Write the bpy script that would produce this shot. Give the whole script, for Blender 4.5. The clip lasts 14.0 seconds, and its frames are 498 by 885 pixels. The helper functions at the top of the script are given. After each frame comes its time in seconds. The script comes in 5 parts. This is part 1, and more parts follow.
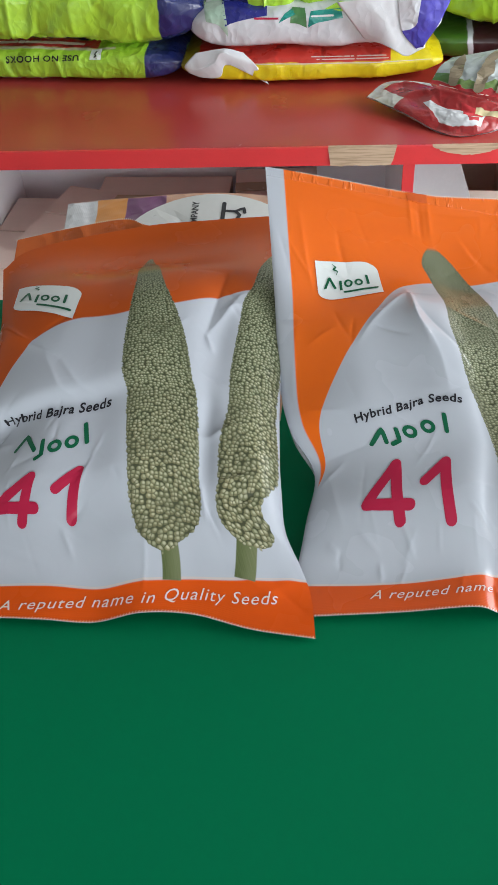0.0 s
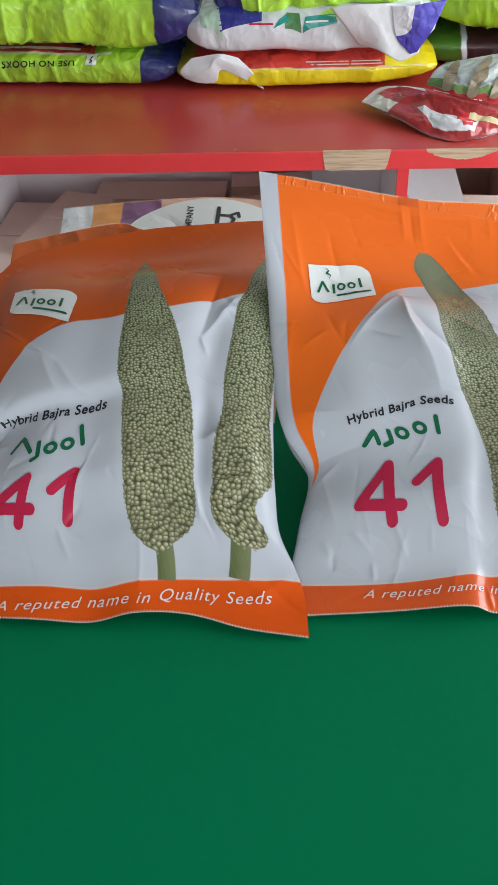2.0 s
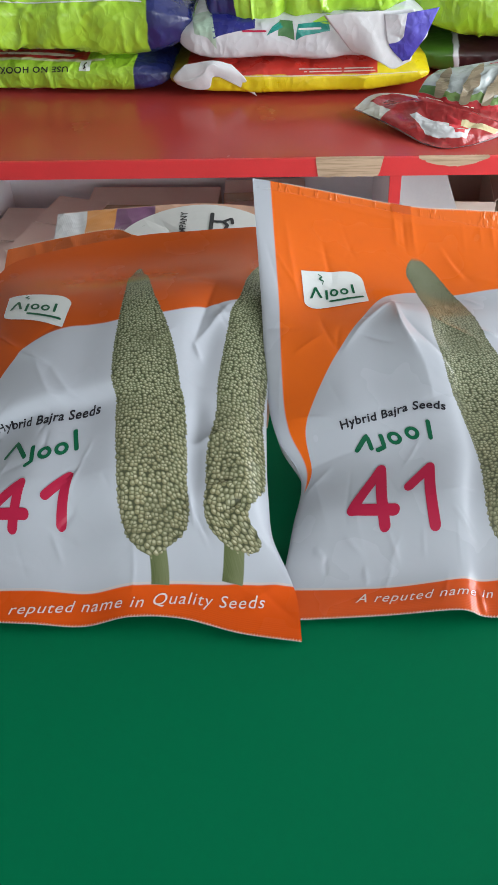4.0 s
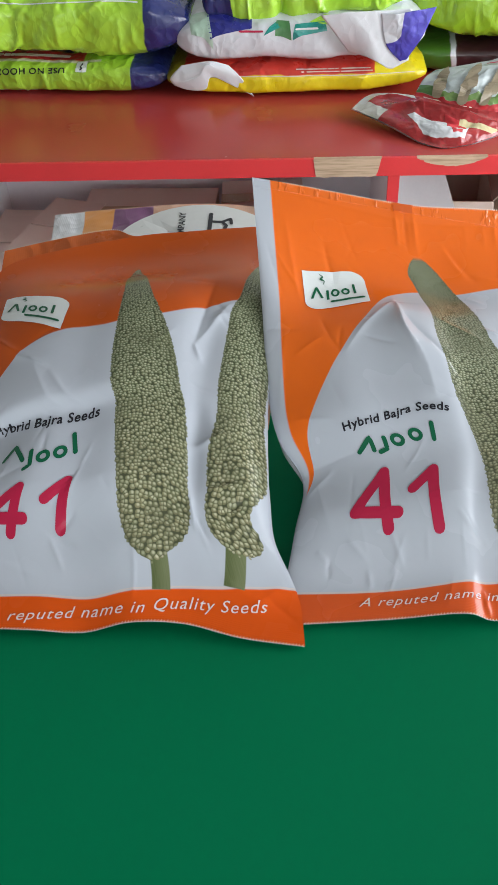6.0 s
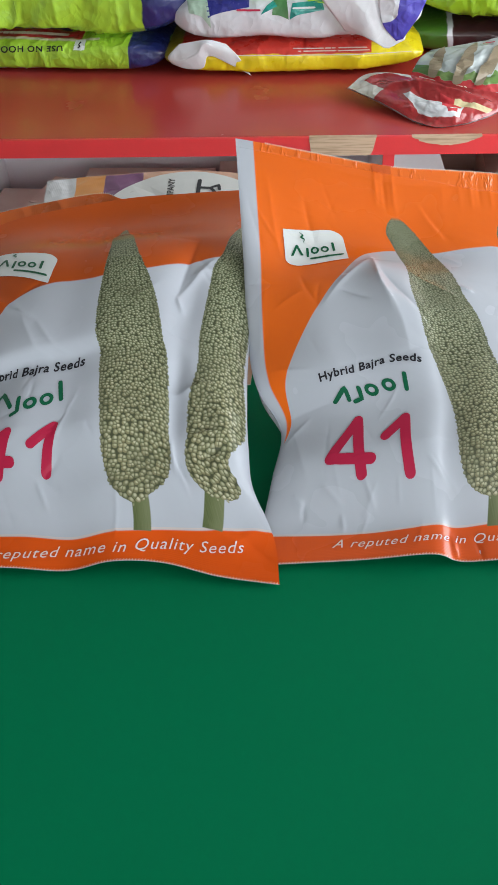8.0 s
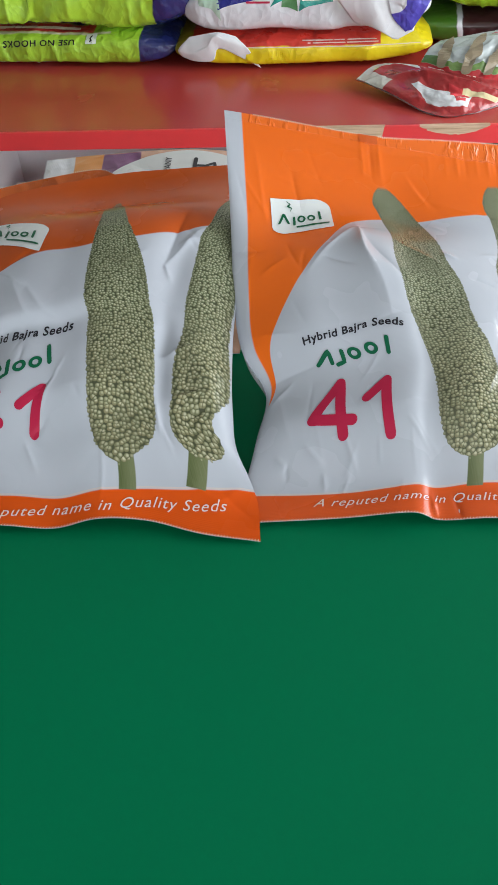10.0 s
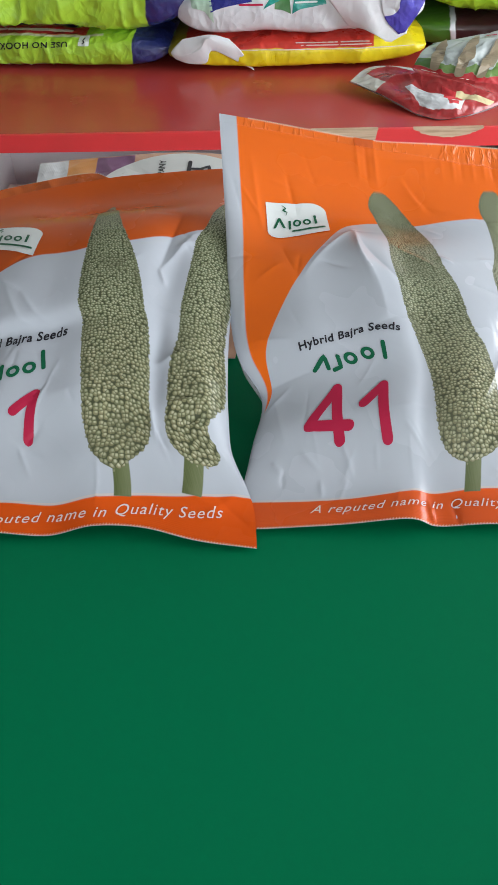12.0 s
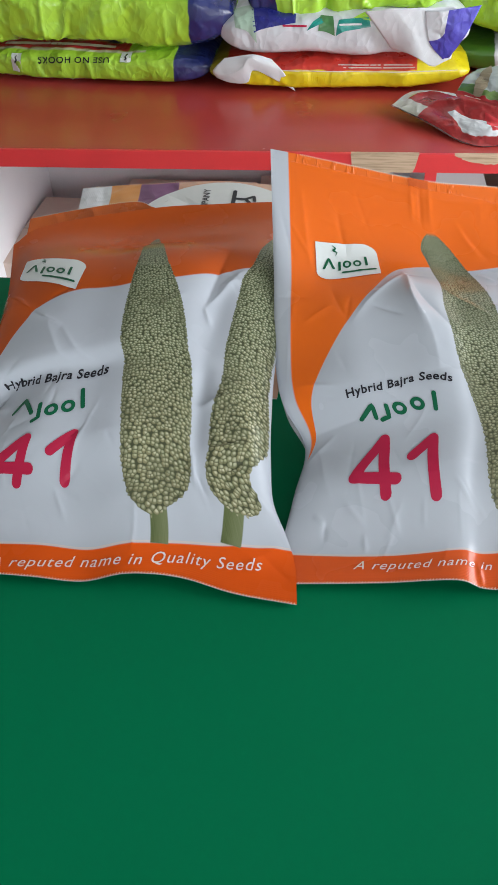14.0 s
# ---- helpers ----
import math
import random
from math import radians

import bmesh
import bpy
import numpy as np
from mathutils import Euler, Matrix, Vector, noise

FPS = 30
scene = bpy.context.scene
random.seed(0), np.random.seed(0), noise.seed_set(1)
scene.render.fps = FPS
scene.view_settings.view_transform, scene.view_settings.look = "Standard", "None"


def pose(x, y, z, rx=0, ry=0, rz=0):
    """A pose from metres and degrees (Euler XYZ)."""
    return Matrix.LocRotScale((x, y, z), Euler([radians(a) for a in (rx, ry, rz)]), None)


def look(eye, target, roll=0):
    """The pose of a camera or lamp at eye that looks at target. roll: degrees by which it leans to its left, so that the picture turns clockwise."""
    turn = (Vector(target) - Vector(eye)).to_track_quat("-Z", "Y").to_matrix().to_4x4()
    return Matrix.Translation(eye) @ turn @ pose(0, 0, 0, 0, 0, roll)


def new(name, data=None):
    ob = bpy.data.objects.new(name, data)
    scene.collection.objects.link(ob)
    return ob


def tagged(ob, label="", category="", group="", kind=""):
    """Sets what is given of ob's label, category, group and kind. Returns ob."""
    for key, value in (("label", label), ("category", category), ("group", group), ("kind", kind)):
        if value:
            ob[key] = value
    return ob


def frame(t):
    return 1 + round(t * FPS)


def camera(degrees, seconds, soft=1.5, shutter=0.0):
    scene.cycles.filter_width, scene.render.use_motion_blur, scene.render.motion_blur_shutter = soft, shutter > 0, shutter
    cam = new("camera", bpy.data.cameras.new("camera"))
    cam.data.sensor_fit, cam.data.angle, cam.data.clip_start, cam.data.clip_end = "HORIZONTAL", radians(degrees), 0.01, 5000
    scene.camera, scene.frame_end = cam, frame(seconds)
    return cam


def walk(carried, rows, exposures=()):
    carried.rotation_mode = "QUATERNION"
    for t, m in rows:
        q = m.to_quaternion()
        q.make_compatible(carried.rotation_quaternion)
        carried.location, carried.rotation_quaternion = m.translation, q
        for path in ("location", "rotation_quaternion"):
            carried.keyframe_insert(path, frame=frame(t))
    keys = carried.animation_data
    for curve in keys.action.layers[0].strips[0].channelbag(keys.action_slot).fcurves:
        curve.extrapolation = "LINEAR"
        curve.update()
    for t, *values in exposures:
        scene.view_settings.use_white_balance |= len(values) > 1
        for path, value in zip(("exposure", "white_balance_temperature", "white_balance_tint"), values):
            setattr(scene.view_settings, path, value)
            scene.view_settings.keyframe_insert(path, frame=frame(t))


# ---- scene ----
cam = camera(30.93, 14.0)
PATH = [
    (0, (0.0000, 0.0000, 0.4675), (-0.0776, 0.7273, -0.2145), -3.60),
    (0.5, (0.0006, -0.0020, 0.4697), (-0.0760, 0.7259, -0.2117), -3.57),
    (1, (0.0028, -0.0013, 0.4665), (-0.0730, 0.7274, -0.2141), -3.53),
    (1.5, (0.0034, -0.0024, 0.4670), (-0.0715, 0.7273, -0.2126), -3.48),
    (2, (0.0019, -0.0057, 0.4706), (-0.0715, 0.7249, -0.2083), -3.45),
    (2.5, (0.0024, -0.0088, 0.4728), (-0.0692, 0.7231, -0.2049), -3.39),
    (5, (0.0016, -0.0056, 0.4711), (-0.0611, 0.7303, -0.2030), -2.92),
    (5.5, (0.0052, -0.0031, 0.4659), (-0.0570, 0.7329, -0.2082), -3.03),
    (6, (-0.0009, -0.0021, 0.4678), (-0.0641, 0.7341, -0.2060), -3.13),
    (6.2, (0.0031, -0.0041, 0.4647), (-0.0563, 0.7312, -0.2103), -2.97),
    (6.5, (0.0321, -0.0189, 0.4419), (0.0013, 0.7102, -0.2419), -1.76),
    (7, (0.0571, -0.0269, 0.4706), (0.0517, 0.7040, -0.2119), -0.30),
    (7.5, (0.0305, -0.0260, 0.4584), (0.0163, 0.7032, -0.2258), -0.49),
    (7.7, (0.0144, -0.0293, 0.4634), (-0.0389, 0.6984, -0.2205), -2.32),
    (10, (0.0408, -0.0614, 0.4494), (-0.0445, 0.6655, -0.2320), -3.90),
    (10.5, (0.0330, -0.0548, 0.4533), (-0.0490, 0.6726, -0.2280), -3.65),
    (11, (0.0377, -0.0569, 0.4503), (-0.0425, 0.6711, -0.2307), -3.60),
    (11.5, (0.0377, -0.0597, 0.4510), (-0.0405, 0.6690, -0.2293), -3.53),
    (12, (0.0384, -0.0562, 0.4485), (-0.0393, 0.6725, -0.2319), -3.60),
    (12.5, (0.0368, -0.0548, 0.4474), (-0.0408, 0.6743, -0.2326), -3.63),
    (13, (0.0033, -0.0430, 0.4630), (-0.0889, 0.6897, -0.2113), -2.99),
    (13.5, (-0.0029, -0.0379, 0.4624), (-0.1109, 0.6971, -0.2070), -3.05),
    (14, (0.0221, -0.0260, 0.4534), (-0.0802, 0.7093, -0.2166), -2.71),
]
walk(cam, [(t, look(eye, target, roll)) for t, eye, target, roll in PATH])

# ---- light ----
world = bpy.data.worlds.new("world")
scene.world = world
world.use_nodes = True
wn, wl = world.node_tree.nodes, world.node_tree.links
sky = wn.new("ShaderNodeTexSky")
sky.sky_type, sky.sun_disc = "NISHITA", False
sky.sun_elevation, sky.sun_rotation = radians(50), radians(100)
wl.new(sky.outputs[0], wn["Background"].inputs[0])
wn["Background"].inputs[1].default_value = 0.05
scene.view_settings.exposure = 0.0


def area_lamp(name, eye, target, width, height, watts, colour=(1, 1, 1)):
    lamp = bpy.data.lights.new(name, "AREA")
    lamp.shape, lamp.size, lamp.size_y, lamp.energy, lamp.color = "RECTANGLE", width, height, watts, colour
    ob = new(name, lamp)
    ob.matrix_world = look(eye, target)
    return ob


# daylight through the open shop front and the wide window behind the counter
area_lamp("shopfront_daylight", (2.62, 1.3, 0.35), (0.0, 1.6, 0.0), 2.5, 2.2, 152, (0.93, 0.97, 1.0))
area_lamp("window_daylight", (0.95, -2.19, 0.35), (0.95, 1.9, 0.35), 2.6, 1.9, 98, (0.93, 0.97, 1.0))

# ---- materials ----
def material(name, colour, rough=0.5, metal=0.0, coat=0.0, spec=0.5):
    m = bpy.data.materials.new(name)
    m.use_nodes = True
    b = m.node_tree.nodes["Principled BSDF"]
    b.inputs["Base Color"].default_value = (*colour, 1)
    b.inputs["Roughness"].default_value, b.inputs["Metallic"].default_value = rough, metal
    b.inputs["Coat Weight"].default_value, b.inputs["Specular IOR Level"].default_value = coat, spec
    b.inputs["Coat Roughness"].default_value = 0.12
    return m


def node(m, kind, inputs=(), **settings):
    n = m.node_tree.nodes.new(kind)
    for key, value in settings.items():
        setattr(n, key, value)
    for key, value in dict(inputs).items():
        if isinstance(value, bpy.types.NodeSocket):
            m.node_tree.links.new(value, n.inputs[key])
        else:
            n.inputs[key].default_value = value
    return n


def calc(m, op, a, b=0.0, c=0.0, clamp=False):
    return node(m, "ShaderNodeMath", {0: a, 1: b, 2: c}, operation=op, use_clamp=clamp).outputs[0]


def mix(m, factor, a, b):
    n = node(m, "ShaderNodeMix", {0: factor}, data_type="RGBA")
    for slot, value in ((6, a), (7, b)):
        if isinstance(value, bpy.types.NodeSocket):
            m.node_tree.links.new(value, n.inputs[slot])
        else:
            n.inputs[slot].default_value = (*value[:3], 1)
    return n.outputs[2]


def ramp(m, factor, lo, hi):
    """0 below lo, 1 above hi, smooth between."""
    return node(m, "ShaderNodeMapRange", {0: factor, 1: lo, 2: hi}, interpolation_type="SMOOTHSTEP").outputs[0]


def coords(m, kind="Object"):
    return node(m, "ShaderNodeTexCoord").outputs[kind]


def noise_of(m, scale, detail=4.0, rough=0.55, vector=None, output=0):
    return node(m, "ShaderNodeTexNoise", {"Vector": vector or coords(m), "Scale": scale, "Detail": detail, "Roughness": rough}).outputs[output]


def set_in(m, name, value):
    s = m.node_tree.nodes["Principled BSDF"].inputs[name]
    if isinstance(value, bpy.types.NodeSocket):
        m.node_tree.links.new(value, s)
    else:
        s.default_value = value


def bump(m, height, strength, distance, after=None):
    n = node(m, "ShaderNodeBump", {"Height": height, "Strength": strength, "Distance": distance})
    if after:
        m.node_tree.links.new(after, n.inputs["Normal"])
    set_in(m, "Normal", n.outputs[0])
    return n.outputs[0]


def worn(name, colour, second, rough=0.45, scale=6.0, fine=120.0, relief=0.15, coat=0.0, spec=0.5, amount=0.5):
    """A surface with broad stains and fine grain."""
    m = material(name, colour, rough, 0.0, coat, spec)
    broad, grain = noise_of(m, scale), noise_of(m, fine, 3.0)
    f = calc(m, "MULTIPLY", ramp(m, calc(m, "ADD", calc(m, "MULTIPLY", broad, 0.75), calc(m, "MULTIPLY", grain, 0.25)), 0.38, 0.66), amount)
    set_in(m, "Base Color", mix(m, f, colour, second))
    set_in(m, "Roughness", calc(m, "ADD", rough - 0.08, calc(m, "MULTIPLY", broad, 0.16)))
    if relief:
        bump(m, grain, relief, 0.0006)
    return m


GREEN = worn("green_laminate", (0.0, 0.166, 0.067), (0.0, 0.150, 0.058), 0.42, 3.0, 500.0, 0.05, 0.0, 0.07)
RED_TOP = worn("red_laminate", (0.47, 0.052, 0.044), (0.40, 0.050, 0.034), 0.25, 4.0, 300.0, 0.03)
RED_EDGE = worn("red_edging", (0.80, 0.040, 0.045), (0.70, 0.036, 0.040), 0.4, 8.0, 200.0, 0.05)
PLY = material("bare_plywood", (0.60, 0.45, 0.32), 0.75)
layers = noise_of(PLY, 1.0, 4.0, vector=node(PLY, "ShaderNodeMapping", {0: coords(PLY), 3: (14.0, 40.0, 240.0)}).outputs[0])
set_in(PLY, "Base Color", mix(PLY, ramp(PLY, layers, 0.40, 0.70), (0.62, 0.45, 0.31), (0.40, 0.27, 0.17)))
bump(PLY, layers, 0.5, 0.0010)
WHITE_BOARD = worn("white_board", (0.92, 0.90, 0.94), (0.85, 0.83, 0.87), 0.5, 5.0, 160.0, 0.05)
WALL = worn("wall_paint", (0.40, 0.385, 0.36), (0.33, 0.32, 0.30), 0.8, 2.0, 90.0, 0.2)
CEILING = worn("ceiling_paint", (0.30, 0.30, 0.29), (0.25, 0.25, 0.24), 0.85, 2.0, 90.0, 0.2)
PALE_WALL = worn("pale_wall_paint", (0.50, 0.49, 0.47), (0.44, 0.43, 0.41), 0.8, 2.0, 90.0, 0.2)
FLOOR = worn("floor_tile", (0.42, 0.40, 0.37), (0.34, 0.32, 0.30), 0.5, 3.0, 80.0, 0.1)
CARD = worn("brown_card", (0.74, 0.61, 0.53), (0.64, 0.51, 0.44), 0.8, 9.0, 240.0, 0.25)
# the same brown card, with the shade inside open cartons darkened into its colour
CARD_IN_SHADE = worn("card_inside_shade", (0.44, 0.33, 0.27), (0.36, 0.27, 0.21), 0.85, 9.0, 240.0, 0.25)

# ---- building helpers ----
def part(name, bm, material, parent=None, label="", smooth=False):
    me = bpy.data.meshes.new(name)
    bm.to_mesh(me)
    bm.free()
    ob = new(name, me)
    me.materials.append(material)
    if smooth:
        me.polygons.foreach_set("use_smooth", [True] * len(me.polygons))
    if parent:
        ob.parent = parent
    if label:
        ob["label"] = label
    return ob


def thing(name, label, category, at=(0, 0, 0), group="", kind="", turn=0.0):
    e = new(name)
    e.empty_display_size = 0.05
    e.location, e.rotation_euler = at, (0, 0, radians(turn))
    return tagged(e, label, category, group, kind)


def box_mesh(size, at=(0, 0, 0), bevel=0.0, bm=None, turn=None):
    bm = bm or bmesh.new()
    m = Matrix.Translation(at) @ (turn or Matrix()) @ Matrix.Diagonal((*size, 1))
    got = bmesh.ops.create_cube(bm, size=1.0, matrix=m)
    if bevel:
        edges = list({e for v in got["verts"] for e in v.link_edges})
        bmesh.ops.bevel(bm, geom=edges, offset=bevel, segments=2, affect="EDGES", profile=0.6)
    return bm


def span(lo, hi, bevel=0.0):
    return box_mesh([b - a for a, b in zip(lo, hi)], [(a + b) / 2 for a, b in zip(lo, hi)], bevel)


def setting(name, bm, material, label, category):
    return tagged(part(name, bm, material), label, category, kind="structure")


def grid_mesh(points, uv=True, flip=False):
    """A bmesh from an array of points, rows by columns, with its uv map."""
    nv, nu = points.shape[:2]
    bm = bmesh.new()
    vs = [[bm.verts.new(points[j, i]) for i in range(nu)] for j in range(nv)]
    layer = bm.loops.layers.uv.new("UVMap") if uv else None
    for j in range(nv - 1):
        for i in range(nu - 1):
            ring = [(j, i), (j, i + 1), (j + 1, i + 1), (j + 1, i)]
            if flip:
                ring.reverse()
            f = bm.faces.new([vs[a][b] for a, b in ring])
            f.smooth = True
            if uv:
                for loop, (a, b) in zip(f.loops, ring):
                    loop[layer].uv = (b / (nu - 1), a / (nv - 1))
    return bm

# ---- the shop ----
FLOOR_Z, TOP_Z = -0.90, 1.75
setting("floor", span((-2.6, -2.2, FLOOR_Z - 0.1), (2.6, 2.9, FLOOR_Z)), FLOOR, "grey floor of the small seed shop", "floor")
setting("ceiling", span((-2.6, -2.2, TOP_Z), (2.6, 2.9, TOP_Z + 0.1)), CEILING, "grey plastered shop ceiling", "ceiling")
setting("wall_back", span((-2.6, 2.76, FLOOR_Z), (2.6, 2.9, TOP_Z)), PALE_WALL, "off-white painted wall behind the rack", "wall")
setting("wall_left", span((-2.74, -2.2, FLOOR_Z), (-2.6, 2.9, TOP_Z)), WALL, "off-white painted side wall", "wall")
front = span((-2.6, -2.34, FLOOR_Z), (-0.36, -2.2, TOP_Z))
for lo, hi in (((2.26, -2.34, FLOOR_Z), (2.6, -2.2, TOP_Z)), ((-0.36, -2.34, FLOOR_Z), (2.26, -2.2, -0.61)), ((-0.36, -2.34, 1.31), (2.26, -2.2, TOP_Z))):
    box_mesh([b - a for a, b in zip(lo, hi)], [(a + b) / 2 for a, b in zip(lo, hi)], 0.0, front)
setting("wall_front", front, WALL, "grey painted wall round a wide open window", "wall")
right = span((2.6, -2.2, FLOOR_Z), (2.74, 0.0, TOP_Z))
for lo, hi in (((2.6, 2.6, FLOOR_Z), (2.74, 2.9, TOP_Z)), ((2.6, 0.0, 1.5), (2.74, 2.6, TOP_Z))):
    box_mesh([b - a for a, b in zip(lo, hi)], [(a + b) / 2 for a, b in zip(lo, hi)], 0.0, right)
setting("wall_right", right, WALL, "off-white painted wall round the open shop front", "wall")

# the counter
counter = thing("counter", "shop counter with a plain dark green laminate top", "counter", (0, 0.1, FLOOR_Z))
BACK_Y = 0.692
part("countertop", span((-1.3, -0.32, 0.872), (1.3, BACK_Y - 0.1, 0.900), 0.002), GREEN, counter, "smooth green laminate top")
part("front_panel", span((-1.25, 0.5, 0.0), (1.25, 0.52, 0.872)), WHITE_BOARD, counter)
for x in (-1.24, 1.24):
    part("side_panel", span((x - 0.01, -0.25, 0.0), (x + 0.01, 0.5, 0.872)), WHITE_BOARD, counter)

# the rack: red shelf over a white compartment
RACK_Y, SHELF_Z = 1.853, -0.396
rack = thing("rack", "low rack with a worn glossy red shelf and white compartments", "rack", (0, RACK_Y, FLOOR_Z))
sz = SHELF_Z - FLOOR_Z
part("shelf", span((-1.6, 0.004, sz - 0.030), (1.6, 0.86, sz), 0.001), RED_TOP, rack, "glossy dark red shelf")
edging = part("edging", span((-1.6, -0.006, sz - 0.041), (1.6, 0.0035, sz + 0.0005), 0.0015), RED_EDGE, rack, "bright red edge strip")
part("back_panel", span((-1.6, 0.52, 0.06), (1.6, 0.54, sz - 0.031)), WHITE_BOARD, rack)
part("bottom_board", span((-1.6, 0.0, 0.04), (1.6, 0.54, 0.06)), WHITE_BOARD, rack)
for x in (-0.875, 0.189, 1.3):
    part("partition", span((x - 0.011, 0.012, 0.0), (x + 0.011, 0.52, sz - 0.0305)), WHITE_BOARD, rack)
    part("partition_edge", span((x - 0.0125, 0.0, 0.0), (x + 0.0125, 0.0115, sz - 0.0415)), RED_EDGE, rack, "bright red edge strip")
def spline(knots, n):
    """n points along a smooth curve through the knots, spaced evenly by length."""
    k = np.array(knots, float)
    k = np.vstack([2 * k[0] - k[1], k, 2 * k[-1] - k[-2]])
    out = []
    for i in range(1, len(k) - 2):
        t = np.linspace(0, 1, 24, endpoint=False)[:, None]
        a, b, c, d = k[i - 1], k[i], k[i + 1], k[i + 2]
        out.append(0.5 * (2 * b + (c - a) * t + (2 * a - 5 * b + 4 * c - d) * t**2 + (3 * b - a - 3 * c + d) * t**3))
    out = np.vstack(out + [k[-2:-1]])
    run = np.r_[0, np.cumsum(np.linalg.norm(np.diff(out, axis=0), axis=1))]
    s = np.linspace(0, run[-1], n)
    return np.stack([np.interp(s, run, out[:, j]) for j in range(3)], 1)


class Sheet:
    """The front film of a packet: a patch spanned between its four edges, crowned by the seed inside, with dents and creases."""

    def __init__(self, left, right, bottom, top, crown, dents=(), creases=(), nu=97, nv=129, sharp=1.0):
        self.nu, self.nv = nu, nv
        L, R = spline(left, nv), spline(right, nv)
        B, T = spline(bottom, nu), spline(top, nu)
        u, v = np.linspace(0, 1, nu)[None, :, None], np.linspace(0, 1, nv)[:, None, None]
        flat = ((1 - u) * L[:, None] + u * R[:, None] + (1 - v) * B[None] + v * T[None]
                - (1 - u) * (1 - v) * B[0] - u * (1 - v) * B[-1] - (1 - u) * v * T[0] - u * v * T[-1])
        self.flat = flat.copy()
        U, V = u[..., 0] + 0 * v[..., 0], v[..., 0] + 0 * u[..., 0]
        fill = np.clip((V - 0.06) / 0.16, 0, 1) * np.clip((0.97 - V) / 0.3, 0, 1)
        fill = fill * fill * (3 - 2 * fill)
        rise = crown * (np.clip(4 * U * (1 - U), 0, 1) ** 0.55) * fill
        for cu, cv, ru, rv, h in dents:
            rise = rise + h * np.exp(-((U - cu) / ru) ** 2 - ((V - cv) / rv) ** 2)
        for u0, v0, u1, v1, w, h in creases:
            du, dv = u1 - u0, v1 - v0
            s = np.clip(((U - u0) * du + (V - v0) * dv) / (du * du + dv * dv), 0, 1)
            d = np.hypot(U - u0 - s * du, V - v0 - s * dv)
            rise = rise + sharp * h * np.exp(-(d / w)) * np.sin(np.pi * np.clip(s, 0.02, 0.98)) ** 0.5
        flat[..., 2] += rise
        self.grid = flat
        self.rise = rise

    def at(self, u, v, lift=0.0):
        """Points of the sheet, lifted along its normal."""
        u, v = np.clip(np.asarray(u, float), 0, 1), np.clip(np.asarray(v, float), 0, 1)

        def lerp(u, v):
            x, y = u * (self.nu - 1), v * (self.nv - 1)
            i, j = np.minimum(x.astype(int), self.nu - 2), np.minimum(y.astype(int), self.nv - 2)
            a, b = (x - i)[..., None], (y - j)[..., None]
            g = self.grid
            return (1 - b) * ((1 - a) * g[j, i] + a * g[j, i + 1]) + b * ((1 - a) * g[j + 1, i] + a * g[j + 1, i + 1])

        p = lerp(u, v)
        if lift:
            e = 0.008
            uu, vv = np.clip(u, e, 1 - e), np.clip(v, e, 1 - e)
            n = np.cross(lerp(uu + e, vv) - lerp(uu - e, vv), lerp(uu, vv + e) - lerp(uu, vv - e))
            p = p + lift * n / np.linalg.norm(n, axis=-1, keepdims=True)
        return p

# ---- the seed packets on the counter ----
RLEFT = [(-0.022, 0.336, 0.003), (-0.014, 0.368, 0.008), (-0.008, 0.403, 0.018), (-0.003, 0.436, 0.03), (-0.02, 0.458, 0.05), (-0.028, 0.491, 0.068), (-0.034, 0.555, 0.118), (-0.042, 0.63, 0.162)]
RRIGHT = [(0.217, 0.347, 0.003), (0.211, 0.371, 0.008), (0.198, 0.404, 0.022), (0.199, 0.436, 0.035), (0.206, 0.487, 0.05), (0.193, 0.526, 0.062), (0.197, 0.556, 0.072), (0.187, 0.593, 0.105), (0.182, 0.628, 0.13)]
RBOT = [(-0.022, 0.336, 0.003), (0.05, 0.34, 0.006), (0.097, 0.342, 0.011), (0.116, 0.342, 0.004), (0.149, 0.343, 0.006), (0.217, 0.347, 0.003)]
RTOP = [(-0.042, 0.63, 0.162), (0.036, 0.623, 0.157), (0.079, 0.62, 0.152), (0.123, 0.622, 0.145), (0.182, 0.628, 0.13)]
LLEFT = [(-0.243, 0.329, 0.003), (-0.243, 0.348, 0.008), (-0.245, 0.388, 0.02), (-0.231, 0.434, 0.035), (-0.24, 0.44, 0.05), (-0.238, 0.481, 0.062), (-0.239, 0.527, 0.072), (-0.245, 0.563, 0.078), (-0.261, 0.624, 0.075)]
LRIGHT = [(-0.001, 0.321, 0.003), (-0.004, 0.348, 0.007), (-0.011, 0.367, 0.013), (-0.021, 0.387, 0.024), (-0.024, 0.407, 0.036), (-0.026, 0.432, 0.05), (-0.027, 0.482, 0.066), (-0.023, 0.565, 0.085), (-0.02, 0.702, 0.08)]
LBOT = [(-0.243, 0.329, 0.003), (-0.206, 0.329, 0.005), (-0.174, 0.328, 0.006), (-0.14, 0.328, 0.004), (-0.11, 0.332, 0.01), (-0.077, 0.333, 0.008), (-0.04, 0.325, 0.005), (-0.001, 0.321, 0.003)]
LTOP = [(-0.261, 0.624, 0.075), (-0.24, 0.654, 0.078), (-0.155, 0.687, 0.082), (-0.094, 0.694, 0.083), (-0.02, 0.702, 0.08)]


